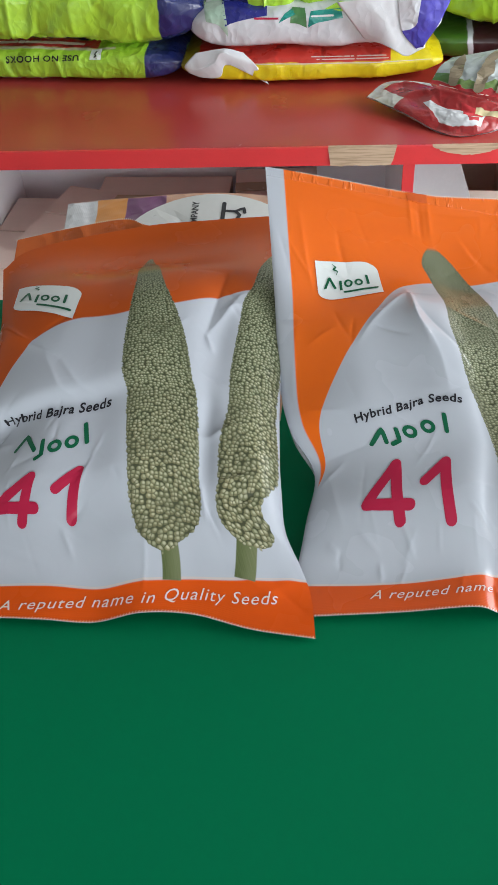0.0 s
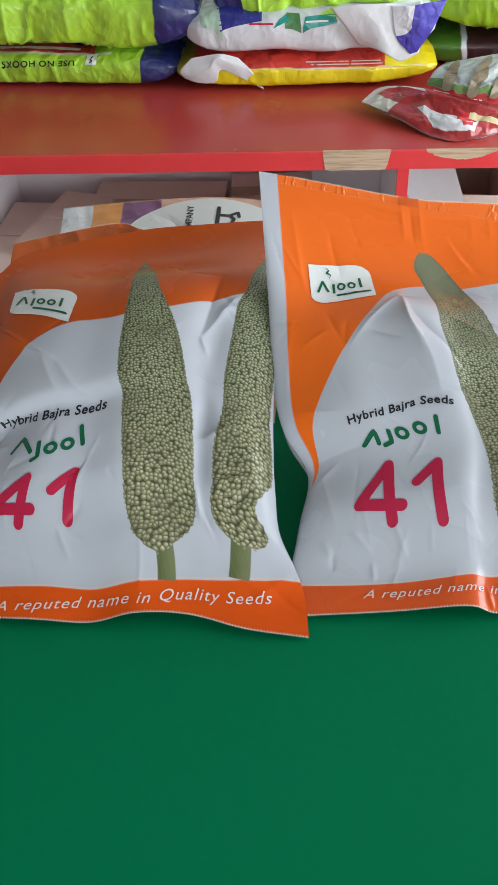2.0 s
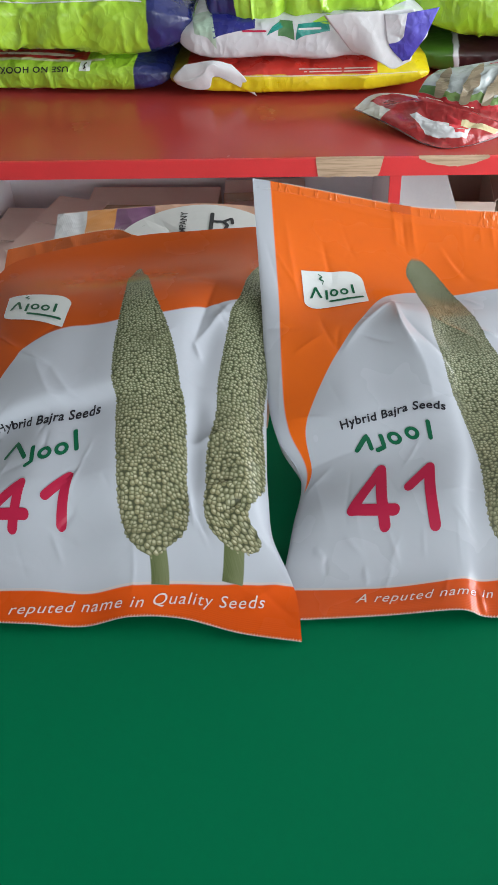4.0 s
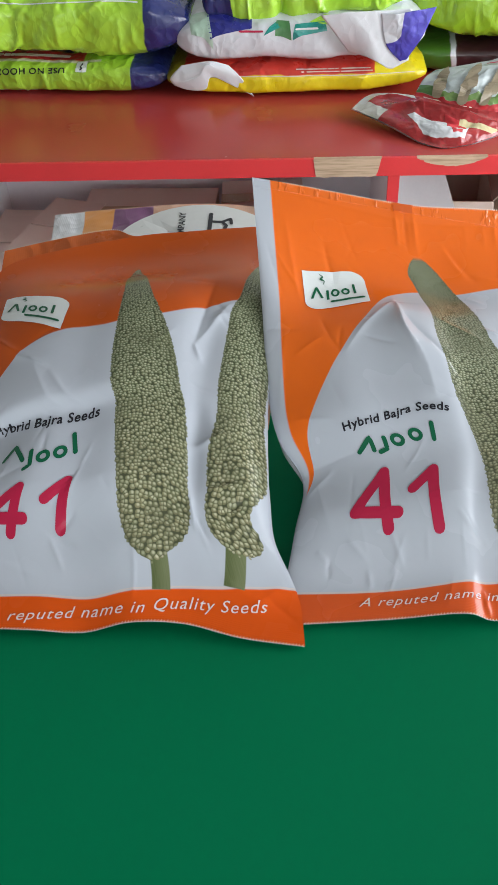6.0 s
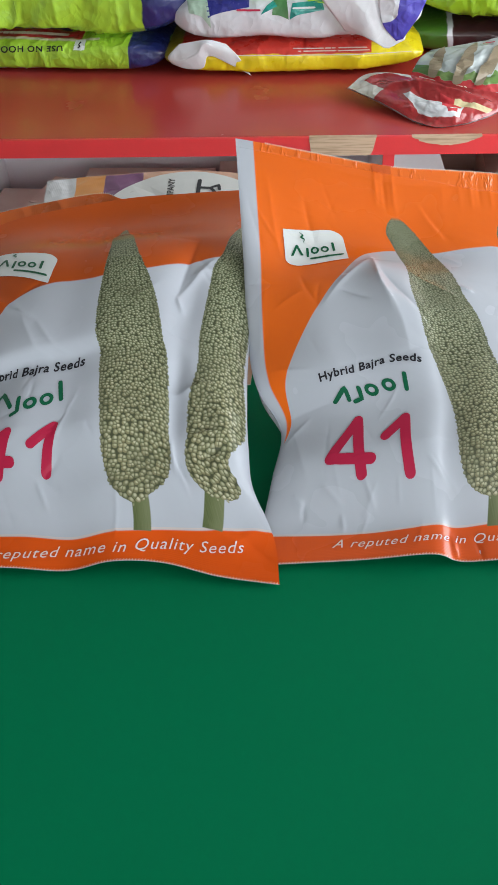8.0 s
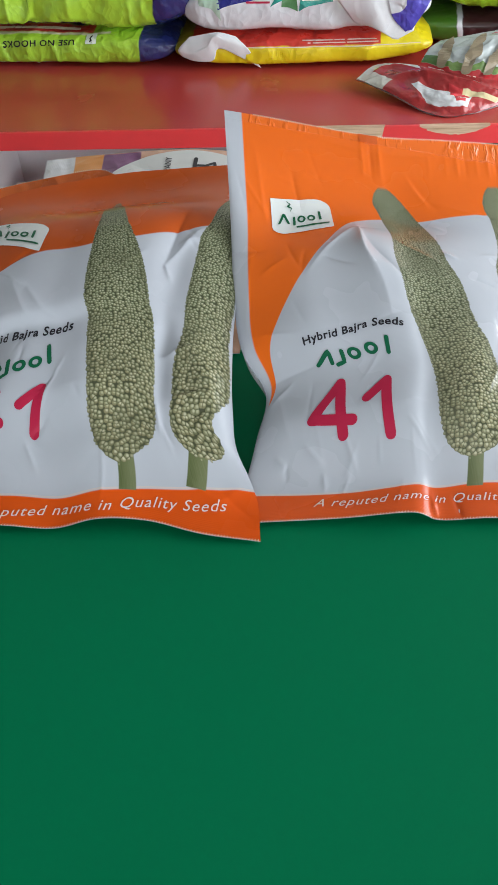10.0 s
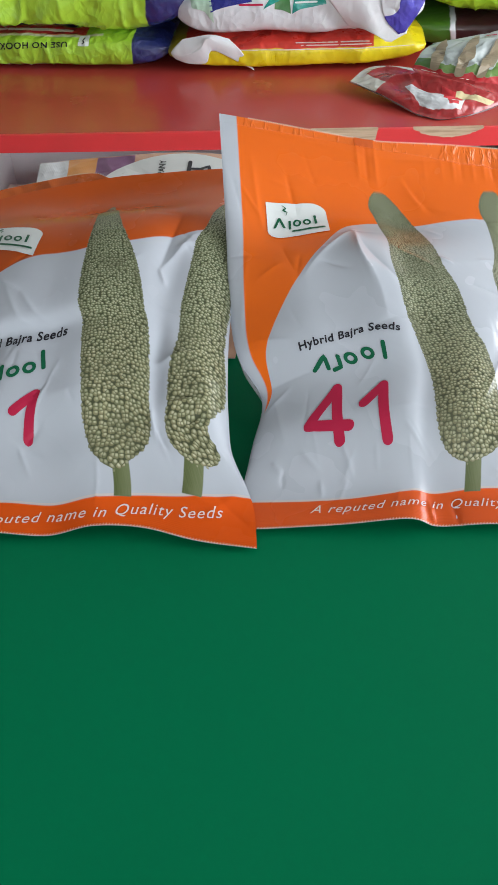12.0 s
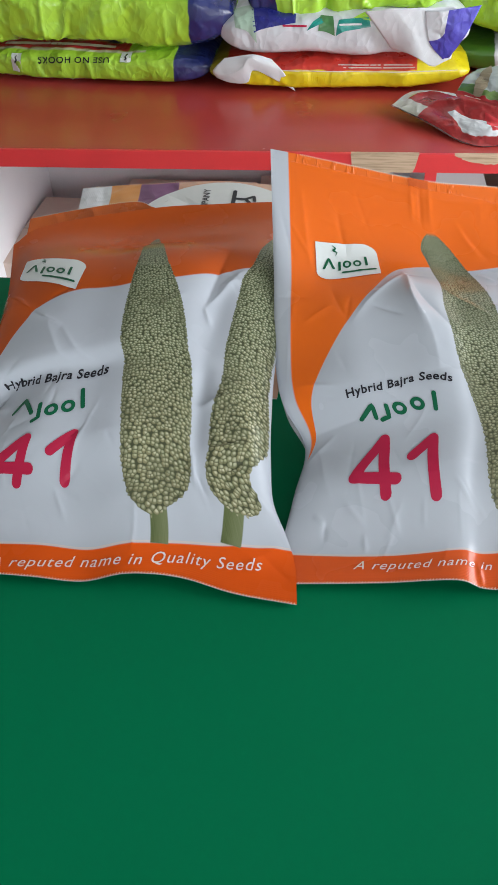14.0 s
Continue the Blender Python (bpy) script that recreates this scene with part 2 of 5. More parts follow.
def small_creases(seed, count):
    """Short random creases, denser towards the rim of a packet."""
    rnd = np.random.RandomState(seed)
    made = []
    for _ in range(count):
        a, r = rnd.uniform(0, 2 * math.pi), rnd.uniform(0.35, 1.0) ** 0.6
        u, v = 0.5 + 0.5 * r * math.cos(a), 0.5 + 0.5 * r * math.sin(a)
        way, far = rnd.uniform(0, math.pi), rnd.uniform(0.03, 0.14)
        made.append((u, v, u + far * math.cos(way), v + far * math.sin(way), rnd.uniform(0.003, 0.008), rnd.uniform(-0.0020, 0.0020)))
    return made


# short sharp creases: u, v of both ends, width, height
SHARP_R = [(0.405, 0.725, 0.475, 0.420, 0.060, 0.0130), (0.080, 0.140, 0.120, 0.118, 0.006, 0.0032), (0.118, 0.122, 0.126, 0.092, 0.005, -0.0028), (0.170, 0.155, 0.232, 0.118, 0.005, 0.0032), (0.235, 0.100, 0.248, 0.068, 0.005, 0.0028),
           (0.300, 0.160, 0.335, 0.105, 0.006, 0.0028), (0.500, 0.185, 0.570, 0.138, 0.006, 0.0036), (0.760, 0.120, 0.800, 0.088, 0.005, 0.0040), (0.775, 0.088, 0.800, 0.112, 0.005, -0.0032),
           (0.411, 0.727, 0.243, 0.551, 0.010, 0.0034), (0.411, 0.727, 0.444, 0.503, 0.010, 0.0042), (0.405, 0.700, 0.560, 0.480, 0.016, -0.0030), (0.300, 0.600, 0.390, 0.560, 0.006, -0.0028),
           (0.531, 0.675, 0.684, 0.593, 0.007, 0.0030), (0.850, 0.400, 0.760, 0.240, 0.008, 0.0036), (0.882, 0.800, 0.960, 0.810, 0.007, 0.0030), (0.180, 0.660, 0.220, 0.560, 0.009, -0.0022),
           (0.090, 0.560, 0.180, 0.600, 0.008, 0.0018), (0.620, 0.930, 0.690, 0.850, 0.010, 0.0030), (0.560, 0.055, 0.572, 0.004, 0.006, 0.0044), (0.625, 0.060, 0.640, 0.004, 0.006, -0.0044),
           (0.690, 0.640, 0.740, 0.620, 0.005, 0.0032), (0.060, 0.420, 0.160, 0.400, 0.006, 0.0028), (0.100, 0.300, 0.020, 0.260, 0.007, 0.0020), (0.020, 0.420, 0.070, 0.640, 0.008, 0.0016)]
SHARP_L = [(0.005, 0.700, 0.190, 0.535, 0.010, 0.0050), (0.190, 0.535, 0.318, 0.469, 0.008, 0.0032), (0.318, 0.469, 0.430, 0.360, 0.010, 0.0022), (0.624, 0.473, 0.700, 0.520, 0.008, 0.0022),
           (0.862, 0.611, 0.764, 0.501, 0.014, 0.0046), (0.764, 0.501, 0.790, 0.470, 0.006, 0.0048), (0.822, 0.215, 0.900, 0.230, 0.006, 0.0052), (0.865, 0.190, 0.927, 0.206, 0.006, -0.0064),
           (0.770, 0.200, 0.760, 0.150, 0.005, 0.0052), (0.775, 0.175, 0.790, 0.140, 0.005, -0.0036), (0.350, 0.140, 0.370, 0.100, 0.006, 0.0032), (0.370, 0.140, 0.430, 0.170, 0.005, -0.0028),
           (0.830, 0.330, 0.900, 0.290, 0.007, 0.0032), (0.850, 0.350, 0.935, 0.340, 0.007, 0.0028), (0.800, 0.085, 0.900, 0.060, 0.007, 0.0024), (0.900, 0.080, 0.985, 0.040, 0.008, -0.0028),
           (0.020, 0.300, 0.110, 0.290, 0.007, 0.0030), (0.030, 0.330, 0.120, 0.345, 0.006, -0.0052), (0.060, 0.250, 0.020, 0.170, 0.008, 0.0022), (0.930, 0.420, 0.985, 0.300, 0.010, -0.0030)]

R_SHEET = Sheet(RLEFT, RRIGHT, RBOT, RTOP, 0.022,
    dents=[(0.52, 0.83, 0.42, 0.17, -0.034), (0.16, 0.74, 0.16, 0.12, -0.012), (0.72, 0.30, 0.10, 0.16, 0.006), (0.88, 0.42, 0.05, 0.10, -0.004),
           (0.50, 0.52, 0.14, 0.07, 0.004), (0.22, 0.46, 0.10, 0.12, 0.005)],
    creases=[(0.01, 0.985, 0.99, 0.962, 0.006, -0.0024), 
             (0.02, 0.31, 0.24, 0.33, 0.010, -0.0022), (0.03, 0.30, 0.12, 0.17, 0.012, 0.0022),
             (0.93, 0.30, 0.80, 0.17, 0.010, 0.0030), (0.96, 0.45, 0.84, 0.40, 0.012, -0.0040), (0.97, 0.60, 0.86, 0.52, 0.012, 0.0031),
             (0.22, 0.90, 0.24, 0.80, 0.010, -0.0026), (0.62, 0.94, 0.72, 0.84, 0.012, -0.0026), (0.52, 0.19, 0.60, 0.13, 0.008, 0.0018),
             (0.10, 0.92, 0.12, 0.72, 0.012, 0.0020), (0.34, 0.15, 0.30, 0.09, 0.008, 0.0018), (0.70, 0.12, 0.80, 0.09, 0.008, -0.0018),
             (0.66, 0.88, 0.95, 0.78, 0.014, 0.0030)]
            + [(u, 0.990, u + 0.004, 0.925, 0.005, h) for u, h in ((0.47, 0.0034), (0.50, -0.0044), (0.53, 0.0036), (0.70, 0.0012), (0.76, 0.0016), (0.83, -0.0018), (0.87, 0.0020), (0.94, -0.0034), (0.97, 0.003), (0.91, 0.0026), (0.80, 0.0024))] + SHARP_R + small_creases(11, 46), nu=201, nv=301, sharp=0.48)
L_SHEET = Sheet(LLEFT, LRIGHT, LBOT, LTOP, 0.034,
    dents=[(0.54, 0.80, 0.35, 0.16, -0.022), (0.62, 0.10, 0.26, 0.05, 0.013), (0.80, 0.50, 0.06, 0.13, -0.006), (0.28, 0.28, 0.12, 0.10, 0.004),
           (0.93, 0.24, 0.06, 0.07, 0.008), (0.78, 0.27, 0.03, 0.10, -0.006)],
    creases=[(0.80, 0.68, 0.76, 0.50, 0.014, -0.0040), (0.79, 0.56, 0.90, 0.60, 0.010, 0.0028), (0.02, 0.33, 0.16, 0.30, 0.012, 0.0040),
             (0.02, 0.34, 0.20, 0.42, 0.012, -0.0031), (0.05, 0.62, 0.24, 0.52, 0.012, 0.0025), (0.24, 0.52, 0.36, 0.36, 0.014, 0.0022),
             (0.74, 0.28, 0.92, 0.33, 0.010, 0.0040), (0.82, 0.22, 0.98, 0.26, 0.010, -0.0040), (0.88, 0.19, 0.97, 0.15, 0.010, 0.0040),
             (0.76, 0.22, 0.78, 0.12, 0.009, 0.0025), (0.34, 0.15, 0.42, 0.12, 0.008, -0.0022), (0.08, 0.14, 0.30, 0.09, 0.010, 0.0016),
             (0.86, 0.05, 0.98, 0.10, 0.012, 0.0026)] + SHARP_L + [c for c in small_creases(12, 50) if c[1] < 0.70], nu=201, nv=301, sharp=0.55)


def curve_of(m, x, points):
    """A smooth function of x through a few points, all within 0 to 1."""
    n = node(m, "ShaderNodeFloatCurve", {"Value": x})
    c = n.mapping.curves[0]
    pts = sorted(points)
    c.points[0].location, c.points[1].location = pts[0], pts[-1]
    for q in pts[1:-1]:
        c.points.new(*q)
    n.mapping.extend = "HORIZONTAL"
    n.mapping.update()
    return n.outputs[0]


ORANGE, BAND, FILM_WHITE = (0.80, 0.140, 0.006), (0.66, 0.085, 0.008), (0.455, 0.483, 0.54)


def film(name, arch, margin, band, heads, orange=ORANGE, coat=0.22, spec=0.40, seal=()):
    """Printed packet film: white, an orange field over an arch, an orange foot band, millet heads with their stalks and a crimped seal."""
    m = material(name, FILM_WHITE, 0.24, 0.0, coat, spec)
    set_in(m, "Coat Roughness", 0.07)
    uv = coords(m, "UV")
    xyz = node(m, "ShaderNodeSeparateXYZ", {0: uv})
    u, v = xyz.outputs[0], xyz.outputs[1]
    edge = 0.0025
    # orange field
    over = ramp(m, calc(m, "SUBTRACT", v, curve_of(m, u, arch)), -edge, edge)
    right = ramp(m, calc(m, "SUBTRACT", u, curve_of(m, v, margin)), -0.003, 0.003)
    field = calc(m, "MULTIPLY", over, right)
    line = ramp(m, calc(m, "ABSOLUTE", calc(m, "SUBTRACT", v, calc(m, "ADD", curve_of(m, u, band), 0.002))), 0.0025, 0.0012)
    foot = ramp(m, calc(m, "SUBTRACT", v, curve_of(m, u, band)), 0.0015, -0.0015)
    tone = noise_of(m, 14.0, 3.0)
    white = mix(m, calc(m, "MULTIPLY", tone, 0.35), FILM_WHITE, (0.405, 0.432, 0.48))
    colour = mix(m, field, white, mix(m, calc(m, "MULTIPLY", tone, 0.4), orange, [c * k for c, k in zip(orange, (0.92, 0.80, 0.9))]))
    colour = mix(m, foot, colour, BAND)
    colour = mix(m, calc(m, "MULTIPLY", line, 0.6), colour, (0.62, 0.50, 0.42))
    for left, rightside, stalk, lo, hi, grain in heads:
        # stalk
        su0, su1, sv0, sv1, lean = stalk
        su = calc(m, "SUBTRACT", u, calc(m, "MULTIPLY", calc(m, "SUBTRACT", v, sv0), lean))
        inside = calc(m, "MULTIPLY", ramp(m, su, su0 - 0.002, su0 + 0.002), ramp(m, su, su1 + 0.002, su1 - 0.002))
        inside = calc(m, "MULTIPLY", inside, calc(m, "MULTIPLY", ramp(m, v, sv0 - 0.001, sv0 + 0.001), ramp(m, v, sv1 + 0.002, sv1 - 0.002)))
        grainy = noise_of(m, 60.0, 2.0, vector=node(m, "ShaderNodeMapping", {0: uv, 3: (4.0, 0.4, 1.0)}).outputs[0])
        across = ramp(m, su, su0, su1)
        colour = mix(m, inside, colour, mix(m, calc(m, "MULTIPLY_ADD", grainy, 0.5, calc(m, "MULTIPLY", across, 0.5)), (0.070, 0.095, 0.030), (0.195, 0.215, 0.115)))
        # round grains, large at the foot and small at the tip, each with its printed shading
        t = calc(m, "DIVIDE", calc(m, "SUBTRACT", v, lo), hi - lo)
        shrink = calc(m, "MAXIMUM", calc(m, "SUBTRACT", 1.0, calc(m, "MULTIPLY", t, 0.60)), 0.1)
        a, b = curve_of(m, v, left), curve_of(m, v, rightside)
        mid = calc(m, "MULTIPLY", calc(m, "ADD", a, b), 0.5)
        gx = calc(m, "DIVIDE", calc(m, "MULTIPLY", calc(m, "SUBTRACT", u, mid), 0.235 / grain), shrink)
        gy = calc(m, "MULTIPLY", calc(m, "LOGARITHM", shrink, math.e), -(hi - lo) * 0.44 / 0.60 / grain)
        at = node(m, "ShaderNodeCombineXYZ", {0: gx, 1: gy}).outputs[0]
        cell = node(m, "ShaderNodeTexVoronoi", {"Vector": at, "Scale": 1.0, "Randomness": 0.78}, voronoi_dimensions="2D")
        rim = node(m, "ShaderNodeTexVoronoi", {"Vector": at, "Scale": 1.0, "Randomness": 0.78}, voronoi_dimensions="2D", feature="DISTANCE_TO_EDGE").outputs["Distance"]
        d = cell.outputs["Distance"]
        away = node(m, "ShaderNodeVectorMath", {0: at, 1: cell.outputs["Position"]}, operation="SUBTRACT").outputs[0]
        glint = node(m, "ShaderNodeVectorMath", {0: away, 1: (0.10, 0.17, 0.0)}, operation="DISTANCE").outputs["Value"]
        tint = node(m, "ShaderNodeSeparateColor", {0: cell.outputs["Color"]})
        ripe = calc(m, "MULTIPLY", ramp(m, t, 0.55, 0.05), calc(m, "MULTIPLY_ADD", tint.outputs[1], 0.6, 0.4))
        dull = mix(m, ripe, mix(m, tint.outputs[0], (0.115, 0.140, 0.078), (0.185, 0.200, 0.115)), mix(m, tint.outputs[0], (0.185, 0.180, 0.095), (0.265, 0.245, 0.135)))
        lit = mix(m, ripe, mix(m, tint.outputs[2], (0.30, 0.33, 0.22), (0.42, 0.43, 0.30)), mix(m, tint.outputs[2], (0.42, 0.41, 0.25), (0.58, 0.55, 0.38)))
        body = mix(m, ramp(m, glint, 0.50, 0.06), dull, lit)
        body = mix(m, calc(m, "MAXIMUM", calc(m, "MULTIPLY", ramp(m, rim, 0.11, 0.0), 0.74), calc(m, "MULTIPLY", ramp(m, d, 0.46, 0.68), 0.9)), body, (0.052, 0.058, 0.032))
        # the head is rounded: its flanks were darker when it was photographed
        side = calc(m, "ABSOLUTE", calc(m, "DIVIDE", calc(m, "SUBTRACT", u, mid), calc(m, "MAXIMUM", calc(m, "SUBTRACT", b, a), 0.01)))
        body = mix(m, calc(m, "MULTIPLY", ramp(m, side, 0.30, 0.54), 0.42), body, (0.065, 0.072, 0.038))
        clump = noise_of(m, 26.0, 2.0)
        body = mix(m, calc(m, "MULTIPLY", ramp(m, clump, 0.50, 0.72), 0.35), body, (0.10, 0.105, 0.060))
        wobble = calc(m, "MULTIPLY", calc(m, "SUBTRACT", 0.42, d), calc(m, "MULTIPLY", shrink, 0.010))
        within = calc(m, "MULTIPLY", ramp(m, calc(m, "ADD", calc(m, "SUBTRACT", u, a), wobble), -0.0015, 0.0015),
                      ramp(m, calc(m, "ADD", calc(m, "SUBTRACT", b, u), wobble), -0.0015, 0.0015))
        within = calc(m, "MULTIPLY", within, ramp(m, calc(m, "ADD", calc(m, "SUBTRACT", v, lo), wobble), -0.002, 0.002))
        within = calc(m, "MULTIPLY", within, ramp(m, v, hi - 0.002, hi - 0.012))
        colour = mix(m, within, colour, body)
    # soft slack of the film
    slack = node(m, "ShaderNodeTexNoise", {"Vector": coords(m), "Scale": 20.0, "Detail": 3.0, "Roughness": 0.5, "Distortion": 0.5}).outputs[0]
    last = bump(m, slack, 0.20, 0.004)
    if seal:
        on = ramp(m, calc(m, "SUBTRACT", v, curve_of(m, u, seal)), -0.0006, 0.0006)
        colour = mix(m, calc(m, "MULTIPLY", on, calc(m, "MULTIPLY", right, 0.30)), colour, (0.74, 0.16, 0.03))
        pleats = ramp(m, noise_of(m, 1.0, 2.0, vector=node(m, "ShaderNodeMapping", {0: uv, 3: (48.0, 30.0, 1.0)}).outputs[0]), 0.50, 0.72)
        last = bump(m, calc(m, "MULTIPLY_ADD", calc(m, "MULTIPLY", pleats, on), 1.0, calc(m, "MULTIPLY", on, 0.5)), 0.5, 0.0020, last)
    hem = ramp(m, v, 0.030, 0.024)
    crimp = node(m, "ShaderNodeTexWave", {"Vector": uv, "Scale": 90.0, "Distortion": 0.6}, bands_direction="Y").outputs[0]
    last = bump(m, calc(m, "MULTIPLY", crimp, hem), 0.08, 0.0010, last)
    bump(m, noise_of(m, 75.0, 2.0), 0.06, 0.001, last)
    set_in(m, "Base Color", colour)
    set_in(m, "Roughness", calc(m, "ADD", 0.18, calc(m, "MULTIPLY", tone, 0.16)))
    return m


R_FILM = film("packet_film", [(0.0, 0.25), (0.03, 0.290), (0.05, 0.340), (0.083, 0.393), (0.128, 0.445), (0.193, 0.517), (0.248, 0.575), (0.308, 0.647), (0.366, 0.725), (0.434, 0.774), (0.516, 0.804), (0.632, 0.806), (0.76, 0.818), (0.876, 0.819), (1.0, 0.835)],
              [(0.0, 0.0), (0.22, 0.008), (0.36, 0.030), (0.55, 0.050), (0.75, 0.056), (1.0, 0.060)], [(0.0, 0.066), (0.44, 0.064), (0.59, 0.077), (1.0, 0.079)], [
    ([(0.126, 0.69), (0.134, 0.652), (0.152, 0.624), (0.174, 0.614), (0.238, 0.602), (0.309, 0.577), (0.383, 0.558), (0.467, 0.525), (0.541, 0.525), (0.625, 0.530), (0.701, 0.517), (0.83, 0.508), (0.87, 0.496), (0.91, 0.530)],
     [(0.126, 0.70), (0.136, 0.745), (0.152, 0.786), (0.206, 0.815), (0.290, 0.797), (0.369, 0.768), (0.421, 0.732), (0.483, 0.716), (0.551, 0.718), (0.617, 0.703), (0.699, 0.668), (0.808, 0.636), (0.864, 0.604), (0.896, 0.566), (0.91, 0.535)],
     (0.664, 0.711, 0.076, 0.15, 0.35), 0.126, 0.910, 0.0034),
    ([(0.138, 0.91), (0.148, 0.884), (0.166, 0.856), (0.224, 0.862), (0.309, 0.857), (0.399, 0.858), (0.463, 0.852), (0.513, 0.850), (0.605, 0.874), (0.703, 0.876), (0.796, 0.884), (0.86, 0.876), (0.906, 0.910)],
     [(0.138, 0.94), (0.16, 0.965), (0.20, 0.985), (0.30, 1.0), (0.71, 1.0), (0.82, 1.0), (0.848, 0.980), (0.874, 0.965), (0.906, 0.930)],
     (0.842, 0.890, 0.078, 0.16, 0.75), 0.138, 0.906, 0.0034)], seal=[(0.0, 0.981), (0.25, 0.985), (0.50, 0.986), (0.63, 0.981), (0.77, 0.970), (1.0, 0.952)])
# same orange print; the slumped top's shade is put into a darker orange
L_FILM = film("packet_film_shaded", [(0.0, 0.335), (0.063, 0.405), (0.115, 0.449), (0.15, 0.497), (0.19, 0.531), (0.236, 0.553), (0.336, 0.565), (0.42, 0.556), (0.509, 0.546), (0.662, 0.560), (0.80, 0.605), (0.887, 0.629), (1.0, 0.66)],
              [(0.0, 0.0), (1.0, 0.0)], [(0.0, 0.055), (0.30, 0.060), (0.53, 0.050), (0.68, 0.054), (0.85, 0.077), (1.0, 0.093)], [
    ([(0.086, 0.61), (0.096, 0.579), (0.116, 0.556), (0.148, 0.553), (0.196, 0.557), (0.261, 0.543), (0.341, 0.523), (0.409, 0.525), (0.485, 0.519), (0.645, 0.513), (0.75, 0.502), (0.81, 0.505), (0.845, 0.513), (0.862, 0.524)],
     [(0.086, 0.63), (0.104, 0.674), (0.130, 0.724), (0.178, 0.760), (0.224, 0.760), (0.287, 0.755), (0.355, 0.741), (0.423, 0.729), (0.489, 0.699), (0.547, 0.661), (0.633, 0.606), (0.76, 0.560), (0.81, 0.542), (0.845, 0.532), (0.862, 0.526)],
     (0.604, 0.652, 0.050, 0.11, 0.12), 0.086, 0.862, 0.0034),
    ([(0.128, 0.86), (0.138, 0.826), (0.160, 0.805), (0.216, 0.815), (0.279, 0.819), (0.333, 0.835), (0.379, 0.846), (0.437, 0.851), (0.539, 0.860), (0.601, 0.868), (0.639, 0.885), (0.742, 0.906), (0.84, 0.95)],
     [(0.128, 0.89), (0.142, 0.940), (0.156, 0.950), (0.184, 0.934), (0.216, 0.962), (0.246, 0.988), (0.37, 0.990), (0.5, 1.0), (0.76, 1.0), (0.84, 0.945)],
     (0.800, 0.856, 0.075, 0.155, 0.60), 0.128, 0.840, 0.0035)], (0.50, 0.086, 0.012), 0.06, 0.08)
BACK_FILM = worn("packet_back_film", (0.60, 0.61, 0.64), (0.52, 0.53, 0.55), 0.35, 12.0, 200.0, 0.1)
BLACK_INK = material("black_ink", (0.018, 0.018, 0.024), 0.35, 0.0, 0.05, 0.2)
GREEN_INK = material("green_ink", (0.003, 0.105, 0.048), 0.35, 0.0, 0.08, 0.25)
CRIMSON_INK = material("crimson_ink", (0.43, 0.014, 0.055), 0.35, 0.0, 0.08, 0.25)
PALE_INK = material("pale_ink", (0.72, 0.62, 0.56), 0.35, 0.0, 0.2)
PLATE_WHITE = material("white_plate_ink", (0.72, 0.76, 0.76), 0.3, 0.0, 0.2)
SERRATION = material("serrated_film", (0.80, 0.72, 0.60), 0.35)


def letters(text, slant=0.0, bold=0.0, spacing=1.0):
    """The flat mesh of a line of text: points scaled so that x runs from 0 to 1 and capitals are 1 high."""
    c = bpy.data.curves.new("line", "FONT")
    c.body, c.shear, c.offset, c.space_character, c.resolution_u = text, slant, bold, spacing, 3
    ob = bpy.data.objects.new("line", c)
    scene.collection.objects.link(ob)
    me = bpy.data.meshes.new_from_object(ob.evaluated_get(bpy.context.evaluated_depsgraph_get()))
    bpy.data.objects.remove(ob)
    bm = bmesh.new()
    bm.from_mesh(me)
    bpy.data.meshes.remove(me)
    lo, hi = min(v.co.x for v in bm.verts), max(v.co.x for v in bm.verts)
    for v in bm.verts:
        v.co = ((v.co.x - lo) / (hi - lo), v.co.y / 0.70, 0)
    return bm


def lay(bm, place):
    """Moves the flat points of a mesh by a function of their x and y, all at once."""
    bm.verts.ensure_lookup_table()
    flat = np.array([v.co[:] for v in bm.verts])
    for v, p in zip(bm.verts, place(flat[:, 0], flat[:, 1], flat[:, 2])):
        v.co = p
    return bm


def line_on(sheet, thing_, name, text, path, up, ink, label, slant=0.0, bold=0.0, spacing=1.0, lift=0.0005):
    """A line of text printed along a path of points (u, v), its capitals reaching up by a vector in u, v."""
    at, way = np.array(thing_.location), np.array(path, float)
    steps = np.r_[0, np.cumsum(np.hypot(*np.diff(way, axis=0).T))]
    steps = steps / steps[-1]

    def place(x, y, z):
        return sheet.at(np.interp(x, steps, way[:, 0]) + up[0] * y, np.interp(x, steps, way[:, 1]) + up[1] * y, lift) - at

    return part(name, lay(letters(text, slant, bold, spacing), place), ink, thing_, label)


